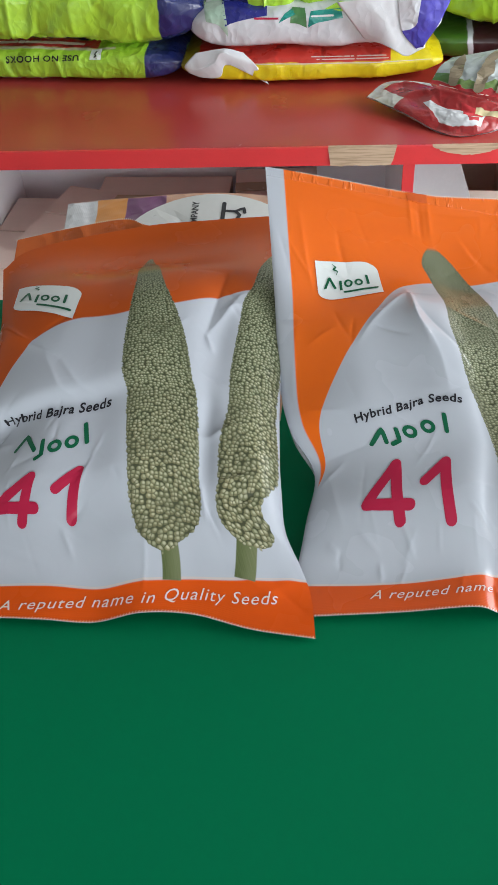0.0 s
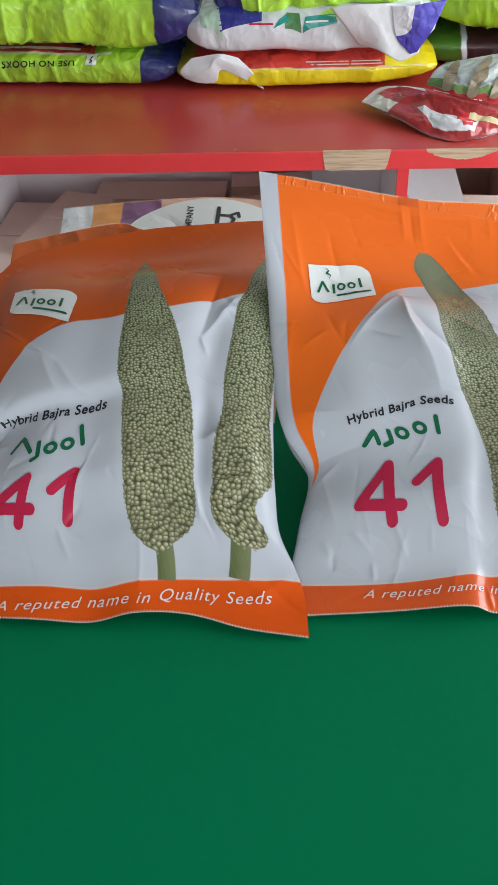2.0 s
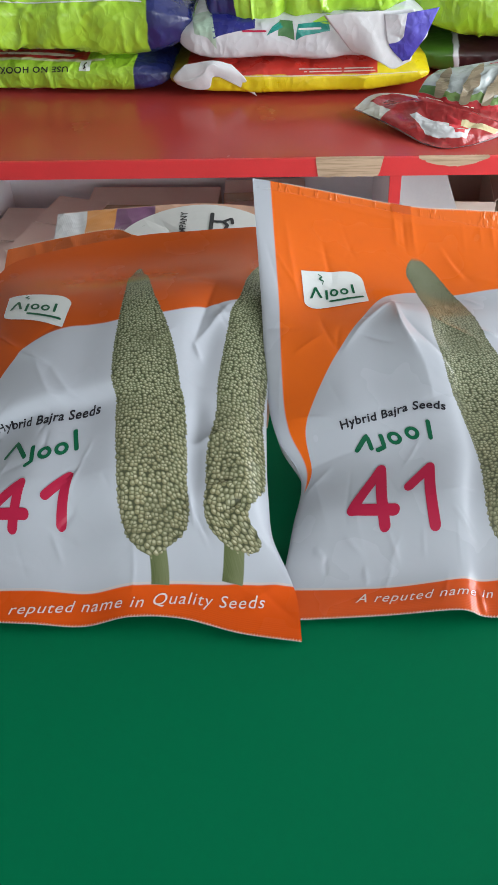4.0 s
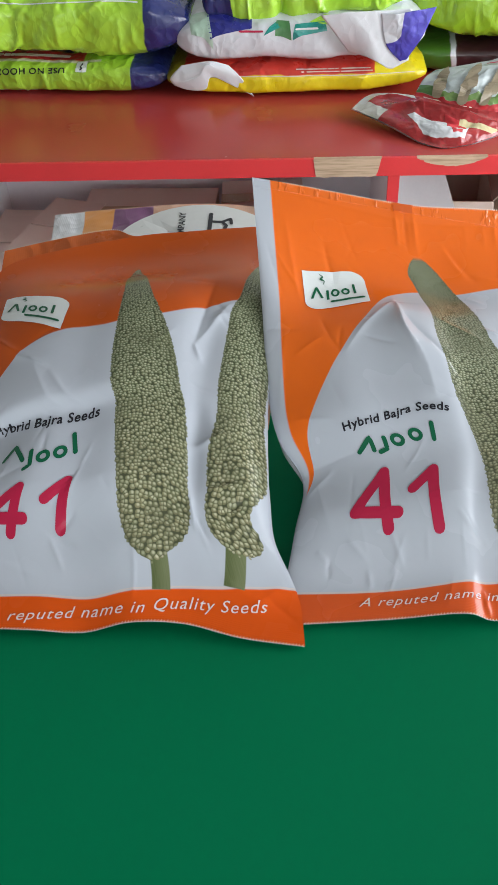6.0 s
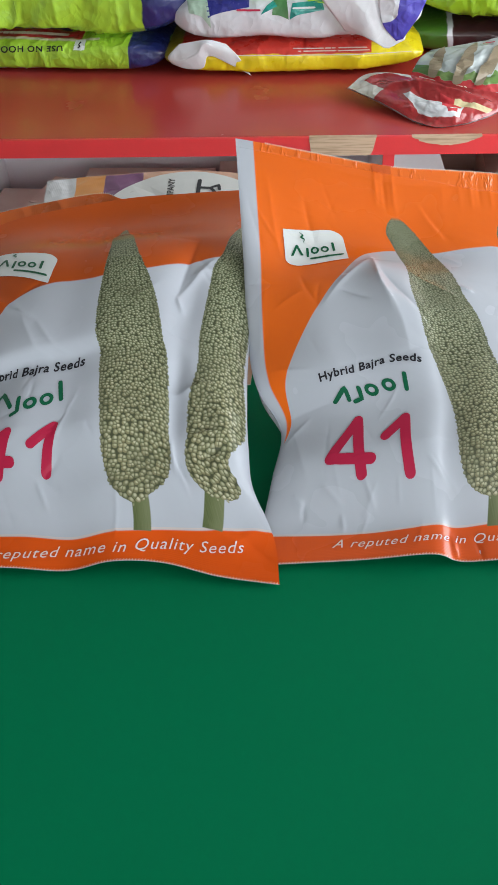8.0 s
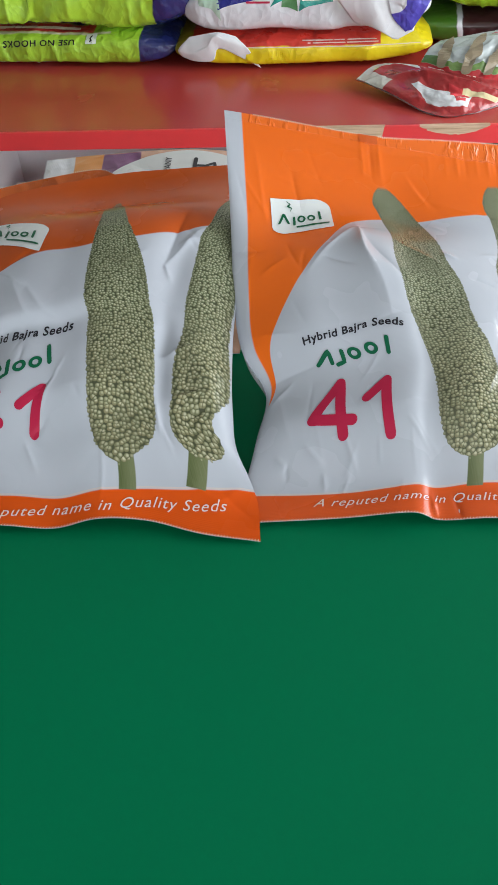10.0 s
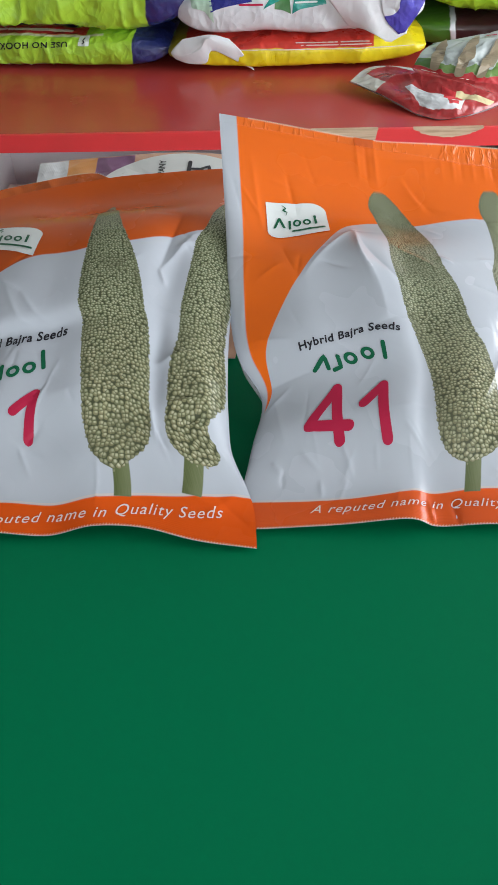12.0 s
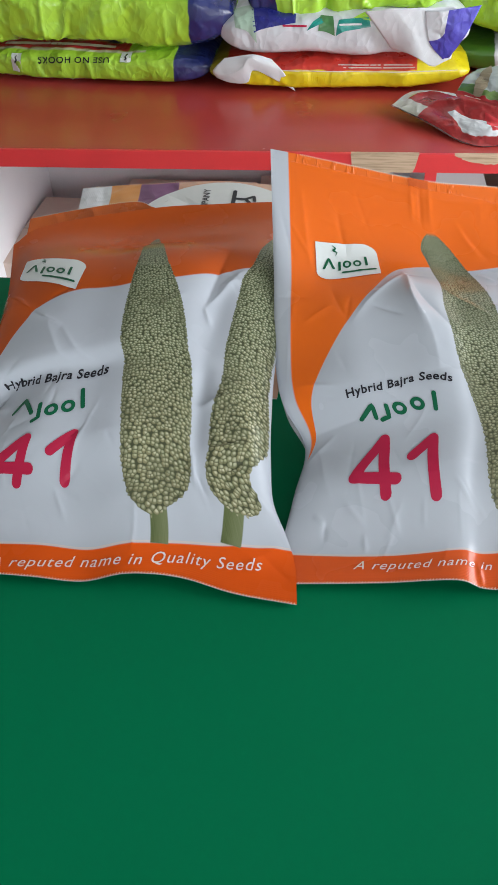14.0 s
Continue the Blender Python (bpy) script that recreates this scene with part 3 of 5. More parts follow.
def stroke_bm(points, width, bm=None, level=0.0, taper=None):
    """A flat stroke with round ends along a polyline."""
    bm = bm or bmesh.new()
    pts = np.array(points, float)
    fine = [pts[0]]
    for p, q in zip(pts, pts[1:]):
        n = max(2, int(np.hypot(*(q - p)) / (width * 0.6)) + 1)
        fine += [p + (q - p) * k / n for k in range(1, n + 1)]
    fine = np.array(fine)
    w = np.full(len(fine), width / 2) if taper is None else width / 2 * np.interp(np.linspace(0, 1, len(fine)), *zip(*taper))
    d = np.gradient(fine, axis=0)
    nrm = np.stack([-d[:, 1], d[:, 0]], 1) / np.maximum(np.hypot(d[:, 0], d[:, 1]), 1e-9)[:, None]
    rows = [[bm.verts.new((*(c + n * r * k), level)) for k in (1, 0, -1)] for c, n, r in zip(fine, nrm, w)]
    for r, s in zip(rows, rows[1:]):
        for k in (0, 1):
            bm.faces.new((r[k], r[k + 1], s[k + 1], s[k]))
    for end, sign in ((0, 1), (-1, -1)):
        c, n, r = fine[end], nrm[end], w[end]
        out = np.array([n[1], -n[0]]) * -sign
        prev = rows[end][0]
        for k in range(1, 7):
            a = math.pi * k / 6
            nxt = rows[end][2] if k == 6 else bm.verts.new((*(c + r * (math.cos(a) * n + math.sin(a) * out)), level))
            bm.faces.new((rows[end][1], prev, nxt) if sign > 0 else (rows[end][1], nxt, prev))
            prev = nxt
    return bm


def on_sheet(sheet, thing_, name, bm, frame_, ink, label="", lift=0.0005):
    """Lays a flat figure, drawn in its own unit frame (origin, x way, y way in u, v), on a sheet."""
    at, (o, ex, ey) = np.array(thing_.location), frame_

    def place(x, y, z):
        return sheet.at(o[0] + ex[0] * x + ey[0] * y, o[1] + ex[1] * x + ey[1] * y, lift) - at + np.outer(z, (0, -0.3, 0.95))

    return part(name, lay(bm, place), ink, thing_, label)


def blob(bm, cx, cy, rx, ry, level=0.0, n=20, hole=0.0):
    ring = [bm.verts.new((cx + rx * math.cos(2 * math.pi * k / n), cy + ry * math.sin(2 * math.pi * k / n), level)) for k in range(n)]
    if hole:
        inner = [bm.verts.new((cx + hole * rx * math.cos(2 * math.pi * k / n), cy + hole * ry * math.sin(2 * math.pi * k / n), level)) for k in range(n)]
        for k in range(n):
            bm.faces.new((ring[k], ring[(k + 1) % n], inner[(k + 1) % n], inner[k]))
    else:
        bm.faces.new(ring)
    return bm


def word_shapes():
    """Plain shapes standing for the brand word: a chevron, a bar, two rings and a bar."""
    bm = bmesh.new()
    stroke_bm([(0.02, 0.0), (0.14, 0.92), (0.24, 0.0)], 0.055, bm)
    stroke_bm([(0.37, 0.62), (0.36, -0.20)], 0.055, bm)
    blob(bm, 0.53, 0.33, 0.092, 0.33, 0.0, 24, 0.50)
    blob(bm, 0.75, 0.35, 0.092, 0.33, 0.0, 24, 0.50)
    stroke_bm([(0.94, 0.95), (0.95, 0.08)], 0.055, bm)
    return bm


def spacing_of(sheet, u, v):
    """Metres per unit of u and of v at a place on a sheet."""
    e = 0.03
    pts = sheet.at(np.array([u - e, u + e, u, u]), np.array([v, v, v - e, v + e]))
    return np.linalg.norm(pts[1] - pts[0]) / (2 * e), np.linalg.norm(pts[3] - pts[2]) / (2 * e)


def strokes_on(sheet, thing_, name, ways, width, ink, label, lift=0.0006):
    """Round-ended strokes of one width in metres, each along a few points (u, v)."""
    per = spacing_of(sheet, *ways[0][0])
    bm = bmesh.new()
    for k, way in enumerate(ways):
        stroke_bm([(u * per[0], v * per[1]) for u, v in way], width, bm, 0.00006 * k)
    return on_sheet(sheet, thing_, name, bm, ((0, 0), (1 / per[0], 0), (0, 1 / per[1])), ink, label, lift)


def ring_on(sheet, thing_, name, centre, radius, ink, label, lift=0.0006):
    per = spacing_of(sheet, *centre)
    return on_sheet(sheet, thing_, name, blob(bmesh.new(), 0, 0, radius, radius, 0.0, 28, 0.45), (centre, (1 / per[0], 0), (0, 1 / per[1])), ink, label, lift)


def plate_bm():
    """A small plate with two sharp and two rounded corners."""
    def corner(cx, cy, r, a0):
        return [(cx + r * math.cos(radians(a0 + k * 15)), cy + r * math.sin(radians(a0 + k * 15))) for k in range(7)]
    outline = [(0.0, 1.0)] + [(x, y) for x, y in corner(0.75, 0.75, 0.25, 0)[::-1]] + [(1.0, 0.0)] + corner(0.25, 0.25, 0.25, 180)[::-1]
    bm = bmesh.new()
    dense = []
    for p, q in zip(outline, outline[1:] + outline[:1]):
        dense += [(p[0] + (q[0] - p[0]) * k / 6, p[1] + (q[1] - p[1]) * k / 6) for k in range(6)]
    rings = [[bm.verts.new((0.5 + (x - 0.5) * s, 0.5 + (y - 0.5) * s, 0)) for x, y in dense] for s in (1.0, 0.88, 0.76, 0.64, 0.52, 0.4, 0.28, 0.12)]
    n = len(dense)
    for r, s in zip(rings, rings[1:]):
        for k in range(n):
            bm.faces.new((r[k], s[k], s[(k + 1) % n], r[(k + 1) % n]))
    bm.faces.new(rings[-1][::-1])
    return bm


def serration(sheet, thing_, row, out, first=0.0, last=1.0, teeth=110):
    """The saw-toothed cut along one end of the packet."""
    at = np.array(thing_.location)
    u = np.linspace(first, last, 2 * teeth + 1)
    p = sheet.at(u, np.full_like(u, row), 0.0004) - at
    inner = sheet.at(u, np.full_like(u, row + (0.003 if row < 0.5 else -0.003)), 0.0004) - at
    bm = bmesh.new()
    for k in range(0, len(u) - 2, 2):
        bm.faces.new([bm.verts.new(q) for q in (p[k], p[k + 1] + np.array(out), inner[k + 1])])
    return part("serrated_edge", bm, SERRATION, thing_, "pale saw-toothed cut edge")


def packet(name, label, sheet, film_, depth=0.05):
    """A sealed pillow packet: front film, back film, seals and saw-toothed ends."""
    ob = thing(name, label, "seed packet", sheet.grid[0, sheet.nu // 2].tolist(), "seed packets on the counter")
    at = np.array(ob.location)
    part("front_film", grid_mesh(sheet.grid - at), film_, ob)
    u, v = np.linspace(0, 1, sheet.nu)[None], np.linspace(0, 1, sheet.nv)[:, None]
    sag = depth * (np.clip(4 * u * (1 - u), 0, 1) ** 0.5) * (np.clip(4 * v * (1 - v), 0, 1) ** 0.5)
    sag = sag * np.clip((v - 0.045) / 0.10, 0, 1)
    back = np.minimum(sheet.flat, sheet.grid)
    back[..., 2] = np.maximum(back[..., 2] - sag - 0.0006, 0.0010)
    part("back_film", grid_mesh(back[::2, ::2] - at, False, True), BACK_FILM, ob)
    serration(sheet, ob, 0.0, (0, -0.0014, 0.0), 0.0, 1.0, 120)
    return ob


def prints(sheet, ob, lines):
    """The printing that both packets share."""
    plate = on_sheet(sheet, ob, "brand_plate", plate_bm(), lines["plate"], PLATE_WHITE, "small white plate with a green emblem", 0.0006)
    o, ex, ey = lines["plate"]
    sub = lambda x, y, w, h: ((o[0] + ex[0] * x + ey[0] * y, o[1] + ex[1] * x + ey[1] * y), (ex[0] * w, ex[1] * w), (ey[0] * h, ey[1] * h))
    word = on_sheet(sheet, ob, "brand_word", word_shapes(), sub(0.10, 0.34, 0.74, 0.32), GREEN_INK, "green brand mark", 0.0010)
    bar = on_sheet(sheet, ob, "brand_line", stroke_bm([(0, 0), (1, 0)], 0.10), sub(0.42, 0.20, 0.50, 0.6), GREEN_INK, "thin green bar", 0.0010)
    sprout = on_sheet(sheet, ob, "sprout_emblem", stroke_bm([(0.0, 1.0), (0.5, 0.72), (0.1, 0.52), (0.65, 0.30), (0.45, 0.0)], 0.2, taper=[(0, 0.2), (0.5, 1), (1, 0.3)]),
             sub(0.27, 0.70, 0.12, 0.24), GREEN_INK, "green sprout emblem", 0.0010)
    for printed_ in (word, bar, sprout):
        printed_.parent = plate
    line_on(sheet, ob, "kind_line", "Hybrid Bajra Seeds", *lines["kind"], BLACK_INK, "black line of text", 0.0, 0.022, 1.08)
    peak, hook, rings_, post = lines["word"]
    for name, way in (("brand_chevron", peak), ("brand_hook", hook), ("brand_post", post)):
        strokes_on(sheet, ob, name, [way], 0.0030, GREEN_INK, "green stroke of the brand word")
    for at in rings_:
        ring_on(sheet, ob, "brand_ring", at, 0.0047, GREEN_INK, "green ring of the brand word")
    strokes_on(sheet, ob, "digit_four", lines["four"], lines["bold"], CRIMSON_INK, "crimson digit 4")
    strokes_on(sheet, ob, "digit_one", lines["one"], lines["bold"], CRIMSON_INK, "crimson digit 1")
    line_on(sheet, ob, "foot_line", "A reputed name in Quality Seeds", *lines["foot"], PALE_INK, "pale slanted line of text", 0.25, 0.0, 1.12)


packet_r = packet("seed_packet", "orange and white plastic seed packet with millet heads, top standing up", R_SHEET, R_FILM)
prints(R_SHEET, packet_r, dict(
    plate=((0.135, 0.695), (0.203, 0.028), (0.003, 0.121)), kind=([(0.178, 0.371), (0.293, 0.383), (0.391, 0.401), (0.446, 0.402), (0.501, 0.397)], (0.004, 0.0175)),
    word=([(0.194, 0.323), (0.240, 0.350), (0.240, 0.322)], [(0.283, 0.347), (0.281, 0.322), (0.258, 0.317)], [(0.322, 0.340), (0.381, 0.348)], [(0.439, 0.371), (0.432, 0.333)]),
    four=[[(0.263, 0.275), (0.190, 0.197)], [(0.190, 0.197), (0.321, 0.189)], [(0.263, 0.275), (0.293, 0.164)]],
    one=[[(0.363, 0.231), (0.419, 0.268)], [(0.419, 0.268), (0.443, 0.158)]], bold=0.0070,
    foot=([(0.221, 0.030), (0.372, 0.028), (0.466, 0.030), (0.546, 0.038), (0.633, 0.044), (0.757, 0.040), (0.895, 0.044)], (0.002, 0.019))))
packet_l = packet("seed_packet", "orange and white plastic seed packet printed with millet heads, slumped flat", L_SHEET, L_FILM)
prints(L_SHEET, packet_l, dict(
    plate=((0.085, 0.685), (0.243, -0.118), (0.013, 0.095)), kind=([(0.118, 0.361), (0.200, 0.344), (0.263, 0.335), (0.363, 0.335), (0.471, 0.337)], (0.002, 0.020)),
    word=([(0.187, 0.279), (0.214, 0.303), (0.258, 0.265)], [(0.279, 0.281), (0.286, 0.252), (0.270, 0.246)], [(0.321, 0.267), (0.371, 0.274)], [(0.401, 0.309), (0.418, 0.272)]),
    four=[[(0.271, 0.212), (0.160, 0.175)], [(0.160, 0.175), (0.281, 0.167)], [(0.271, 0.212), (0.242, 0.150)]],
    one=[[(0.346, 0.191), (0.412, 0.220)], [(0.412, 0.220), (0.384, 0.150)]], bold=0.0066,
    foot=([(0.165, 0.012), (0.286, 0.018), (0.404, 0.026), (0.571, 0.014), (0.752, 0.030), (0.910, 0.048)], (0.002, 0.019))))
uu, vv = np.meshgrid(np.linspace(0.464, 0.528, 14), np.linspace(0.984, 1.0, 8))
vv[0] += 0.0012 * (np.arange(14) % 2)
tab = R_SHEET.at(uu, vv, 0.0012) - np.array(packet_r.location)
tab[..., 2] += 0.0014 * np.sin(np.linspace(0, math.pi, 14))[None] * np.linspace(1, 0, 8)[:, None]
part("folded_tab", grid_mesh(tab), worn("tab_film", (0.62, 0.10, 0.012), (0.55, 0.085, 0.010), 0.22, 40.0, 200.0, 0.5, 0.4), packet_r, "folded orange tab of the top seal")
serration(R_SHEET, packet_r, 1.0, (0, 0.0003, 0.0006), 0.10, 0.99, 130)

CLEAR_FILM = material("clear_film", (0.50, 0.52, 0.46), 0.12, 0.0, 0.8)
set_in(CLEAR_FILM, "Alpha", 0.22)
bump(CLEAR_FILM, noise_of(CLEAR_FILM, 90.0, 3.0), 0.6, 0.002)


def clear_rim(sheet, thing_, v0, v1, side, reach, seed, name="clear_rim"):
    """The crumpled unprinted film along one side of a packet; reach: how far it stands out, at a few v."""
    rnd = np.random.RandomState(seed)
    at, n = np.array(thing_.location), 90
    v = np.linspace(v0, v1, n)
    rim, inner = (1.0, 0.945) if side > 0 else (0.0, 0.055)
    edge, back = sheet.at(np.full(n, rim), v), sheet.at(np.full(n, inner), v, 0.0006)
    out = np.interp(v, *zip(*reach)) + np.interp(v, np.linspace(v0, v1, 26), rnd.uniform(-0.0014, 0.0014, 26))
    out[[0, -1]] = 0.0002
    way = edge - back
    way[:, 2] *= 0.3
    way /= np.linalg.norm(way, axis=1, keepdims=True)
    rows = []
    for k in np.linspace(0, 1, 7):
        kink = np.interp(v, np.linspace(v0, v1, 34), rnd.uniform(-1, 1, 34)) * 0.0022 * math.sin(math.pi * k)
        row = back + (edge + way * out[:, None] - back) * k
        row[:, 2] = np.maximum(row[:, 2] + kink + 0.0022 * math.sin(math.pi * k) + 0.0006, 0.0015)
        rows.append(row - at)
    return part(name, grid_mesh(np.stack(rows), False, side < 0), CLEAR_FILM, thing_, "crumpled clear film edge")


clear_rim(R_SHEET, packet_r, 0.10, 0.62, 1, [(0.10, 0.001), (0.16, 0.002), (0.30, 0.004), (0.38, 0.005), (0.46, 0.002), (0.54, 0.005), (0.62, 0.001)], 51)
clear_rim(L_SHEET, packet_l, 0.20, 0.66, -1, [(0.20, 0.001), (0.28, 0.005), (0.36, 0.006), (0.44, 0.002), (0.66, 0.001)], 52)

# ---- sacks on the rack ----
def printed(name, base, zones, rough=0.3,  wrinkle=0.5, scale=30.0, stretch=(1.0, 1.0, 0.7), blotch=0.3, coat=0.6, ragged=0.03):
    """Printed plastic: a ground colour and zones (u0, u1, v0, v1, colour), softly wrinkled."""
    m = material(name, base, rough, 0.0, coat)
    uv = coords(m, "UV")
    warp = noise_of(m, 16.0, 2.0)
    xyz = node(m, "ShaderNodeSeparateXYZ", {0: uv})
    other = noise_of(m, 23.0, 2.0)
    u = calc(m, "ADD", xyz.outputs[0], calc(m, "MULTIPLY", calc(m, "SUBTRACT", warp, 0.5), ragged))
    v = calc(m, "ADD", xyz.outputs[1], calc(m, "MULTIPLY", calc(m, "SUBTRACT", other, 0.5), ragged))
    tone = noise_of(m, 22.0, 4.0)
    colour = mix(m, calc(m, "MULTIPLY", tone, blotch), base, [c * 0.62 for c in base])
    for u0, u1, v0, v1, c in zones:
        inside = calc(m, "MULTIPLY", calc(m, "MULTIPLY", ramp(m, u, u0 - 0.003, u0 + 0.003), ramp(m, u, u1 + 0.003, u1 - 0.003)),
                      calc(m, "MULTIPLY", ramp(m, v, v0 - 0.006, v0 + 0.006), ramp(m, v, v1 + 0.006, v1 - 0.006)))
        colour = mix(m, inside, colour, c)
    set_in(m, "Base Color", colour)
    set_in(m, "Roughness", calc(m, "ADD", rough - 0.08, calc(m, "MULTIPLY", tone, 0.2)))
    bent = node(m, "ShaderNodeVectorMath", {0: noise_of(m, scale * 0.6, 2.0, output=1), 1: (0.07, 0.07, 0.07), 2: node(m, "ShaderNodeMapping", {0: coords(m), 3: stretch}).outputs[0]}, operation="MULTIPLY_ADD").outputs[0]
    first = bump(m, node(m, "ShaderNodeTexVoronoi", {"Vector": bent, "Scale": scale * 0.48, "Smoothness": 0.12}, feature="SMOOTH_F1").outputs["Distance"], wrinkle, 0.030)
    first = bump(m, node(m, "ShaderNodeTexVoronoi", {"Vector": bent, "Scale": scale * 1.7}).outputs["Distance"], wrinkle * 0.55, 0.010, first)
    weave = node(m, "ShaderNodeTexWave", {"Vector": coords(m), "Scale": 160.0, "Distortion": 1.0}, bands_direction="X").outputs[0]
    bump(m, weave, 0.06, 0.001, first)
    return m


class Skin(Sheet):
    """The closed skin of a filled sack: u along it; v from the back over the top (0.25), the front (0.5) and the bottom (0.75)."""

    def __init__(self, size, seed, plump=0.6, folds=0.006, taper=6, nu=180, nv=96):
        self.nu, self.nv = nu, nv
        a, b = np.linspace(-1, 1, nu)[None, :], np.linspace(0, 2 * math.pi, nv)[:, None]
        ends = np.clip(1 - np.abs(a) ** taper, 0, 1) ** 0.5
        power = lambda c, k: np.sign(c) * np.abs(c) ** k
        rnd = np.random.RandomState(seed)
        lump = 1 + sum(rnd.uniform(-0.05, 0.05) * np.sin(a * rnd.uniform(2, 9) + rnd.uniform(0, 6)) for _ in range(6))
        y = power(np.cos(b), 0.8) * size[1] / 2 * (0.80 + 0.20 * ends)
        z = np.where(np.sin(b) > 0, power(np.sin(b), plump), power(np.sin(b), 0.28)) * size[2] / 2 * (0.10 + 0.90 * ends) * lump
        p = np.stack([a * size[0] / 2 + 0 * b, y + 0 * a, z], -1)
        gather = np.zeros((nv, nu))
        for _ in range(16):
            c, w, slope = rnd.uniform(-1, 1), rnd.uniform(0.05, 0.16), rnd.uniform(-0.25, 0.25)
            mid, reach = rnd.uniform(1.2, 3.8), rnd.uniform(0.6, 1.4)
            gather += rnd.uniform(-0.8, 0.8) * folds * np.exp(-((a - c - slope * (b - mid)) / w) ** 2 - ((b - mid) / reach) ** 2)
        for _ in range(90):
            c, w, slope = rnd.uniform(-1, 1), rnd.uniform(0.006, 0.022), rnd.uniform(-0.5, 0.5)
            h, mid, reach = rnd.uniform(-0.7, 0.7) * folds, rnd.uniform(1.4, 3.7), rnd.uniform(0.12, 0.5)
            gather += h * np.exp(-np.abs(a - c - slope * (b - mid)) / w) * np.exp(-((b - mid) / reach) ** 2)
        n = np.stack([0 * gather, np.cos(b) + 0 * a, np.sin(b) + 0 * a], -1)
        p = p + n * (gather * ends)[..., None]
        p[..., 2] = np.maximum(p[..., 2] + size[2] / 2, 0.0)
        self.grid = p


def sack(label, at, size, material, turn=0.0, seed=1, tilt=0.0, plump=0.6, folds=0.008, taper=6):
    """A sack thing with its skin and the stitched seam along its front."""
    ob = thing("sack", label, "sack", at, "sacks on the rack", "", turn)
    ob.rotation_euler = (0, radians(tilt), radians(turn))
    skin = Skin(size, seed, plump, folds, taper)
    part("skin", grid_mesh(skin.grid, True, True), material, ob, smooth=True)
    return ob, skin


def place_flat(skin, ob, name, bm, frame_, ink, label="", lift=0.0015):
    o, ex, ey = frame_

    def place(x, y, z):
        return skin.at(o[0] + ex[0] * x + ey[0] * y, o[1] + ex[1] * x + ey[1] * y, -lift)

    return part(name, lay(bm, place), ink, ob, label)


def rect_bm():
    bm = bmesh.new()
    vs = [[bm.verts.new((x / 3, y / 3, 0)) for x in range(4)] for y in range(4)]
    for y in range(3):
        for x in range(3):
            bm.faces.new((vs[y][x], vs[y][x + 1], vs[y + 1][x + 1], vs[y + 1][x]))
    return bm


def text_bars(skin, ob, u0, u1, v, height, count, ink, seed=1):
    """Unreadable print as plain bars."""
    rnd = np.random.RandomState(seed)
    cuts = np.sort(rnd.uniform(0, 1, count - 1))
    ends = np.r_[0, cuts, 1]
    for a, b in zip(ends, ends[1:]):
        if b - a > 0.03:
            place_flat(skin, ob, "text_bar", stroke_bm([(0.0, 0), (1.0, 0)], 0.3, taper=None), ((u0 + (u1 - u0) * (a + 0.006), v), ((u1 - u0) * (b - a - 0.012), 0), (0, height)), ink)


LIME_C, NAVY_C, RED_C, WHITE_C, TEAL_C = (0.41, 0.71, 0.050), (0.014, 0.022, 0.12), (0.52, 0.03, 0.035), (0.68, 0.71, 0.75), (0.02, 0.28, 0.24)
LIME_LOW = printed("lime_sack_low", LIME_C, [(0.0, 0.60, 0.0, 0.345, NAVY_C), (0.0, 0.66, 0.345, 0.395, RED_C), (0.0, 0.74, 0.395, 0.408, (0.66, 0.62, 0.50)), (0.12, 0.52, 0.545, 0.8, WHITE_C), (0.862, 1.0, 0.0, 1.0, NAVY_C)], wrinkle=0.5)
LIME_HIGH = printed("lime_sack_high", LIME_C, [(0.868, 1.0, 0.0, 1.0, NAVY_C), (0.0, 0.02, 0.0, 1.0, NAVY_C)], 0.22, 0.55, 24.0)
YELLOW_S = printed("yellow_sack", (0.88, 0.72, 0.015), [(0.05, 0.80, 0.0, 0.466, (0.66, 0.045, 0.03)), (0.80, 0.87, 0.0, 0.42, (0.70, 0.55, 0.02)), (0.0, 0.07, 0.0, 1.0, (0.36, 0.30, 0.02)), (0.84, 0.87, 0.2, 0.44, WHITE_C)], 0.28, 0.4, 24.0)
WHITE_S = printed("white_sack", WHITE_C, [], 0.35, 0.4, 22.0)
LIME_TOP = printed("lime_sack_top", LIME_C, [(0.0, 1.0, 0.60, 0.66, WHITE_C), (0.0, 0.14, 0.0, 1.0, NAVY_C)], 0.22, 0.55, 22.0)
LIME_FAR = printed("lime_sack_far", (0.28, 0.49, 0.022), [(0.05, 0.9, 0.0, 0.22, (0.10, 0.02, 0.03))], 0.22, 0.55, 22.0)
DARK_S = printed("dark_sack", (0.045, 0.014, 0.016), [(0.0, 0.16, 0.0, 1.0, (0.06, 0.17, 0.02)), (0.16, 0.18, 0.0, 0.9, WHITE_C), (0.3, 0.9, 0.52, 0.58, (0.30, 0.03, 0.03)), (0.18, 1.0, 0.60, 0.8, (0.10, 0.22, 0.04))], 0.3, 0.3, 20.0)
FLAP_WHITE = printed("white_flap", (0.74, 0.76, 0.79), [], 0.4, 0.3, 20.0)
FLAP_VIOLET = printed("violet_flap", (0.07, 0.06, 0.45), [(0.0, 0.42, 0.45, 1.0, WHITE_C)], 0.28, 0.5, 30.0)

low, low_skin = sack("lime green woven plastic sack with a navy end", (-0.64, 2.452, SHELF_Z), (0.63, 0.44, 0.088), LIME_LOW, -5.5, 1)


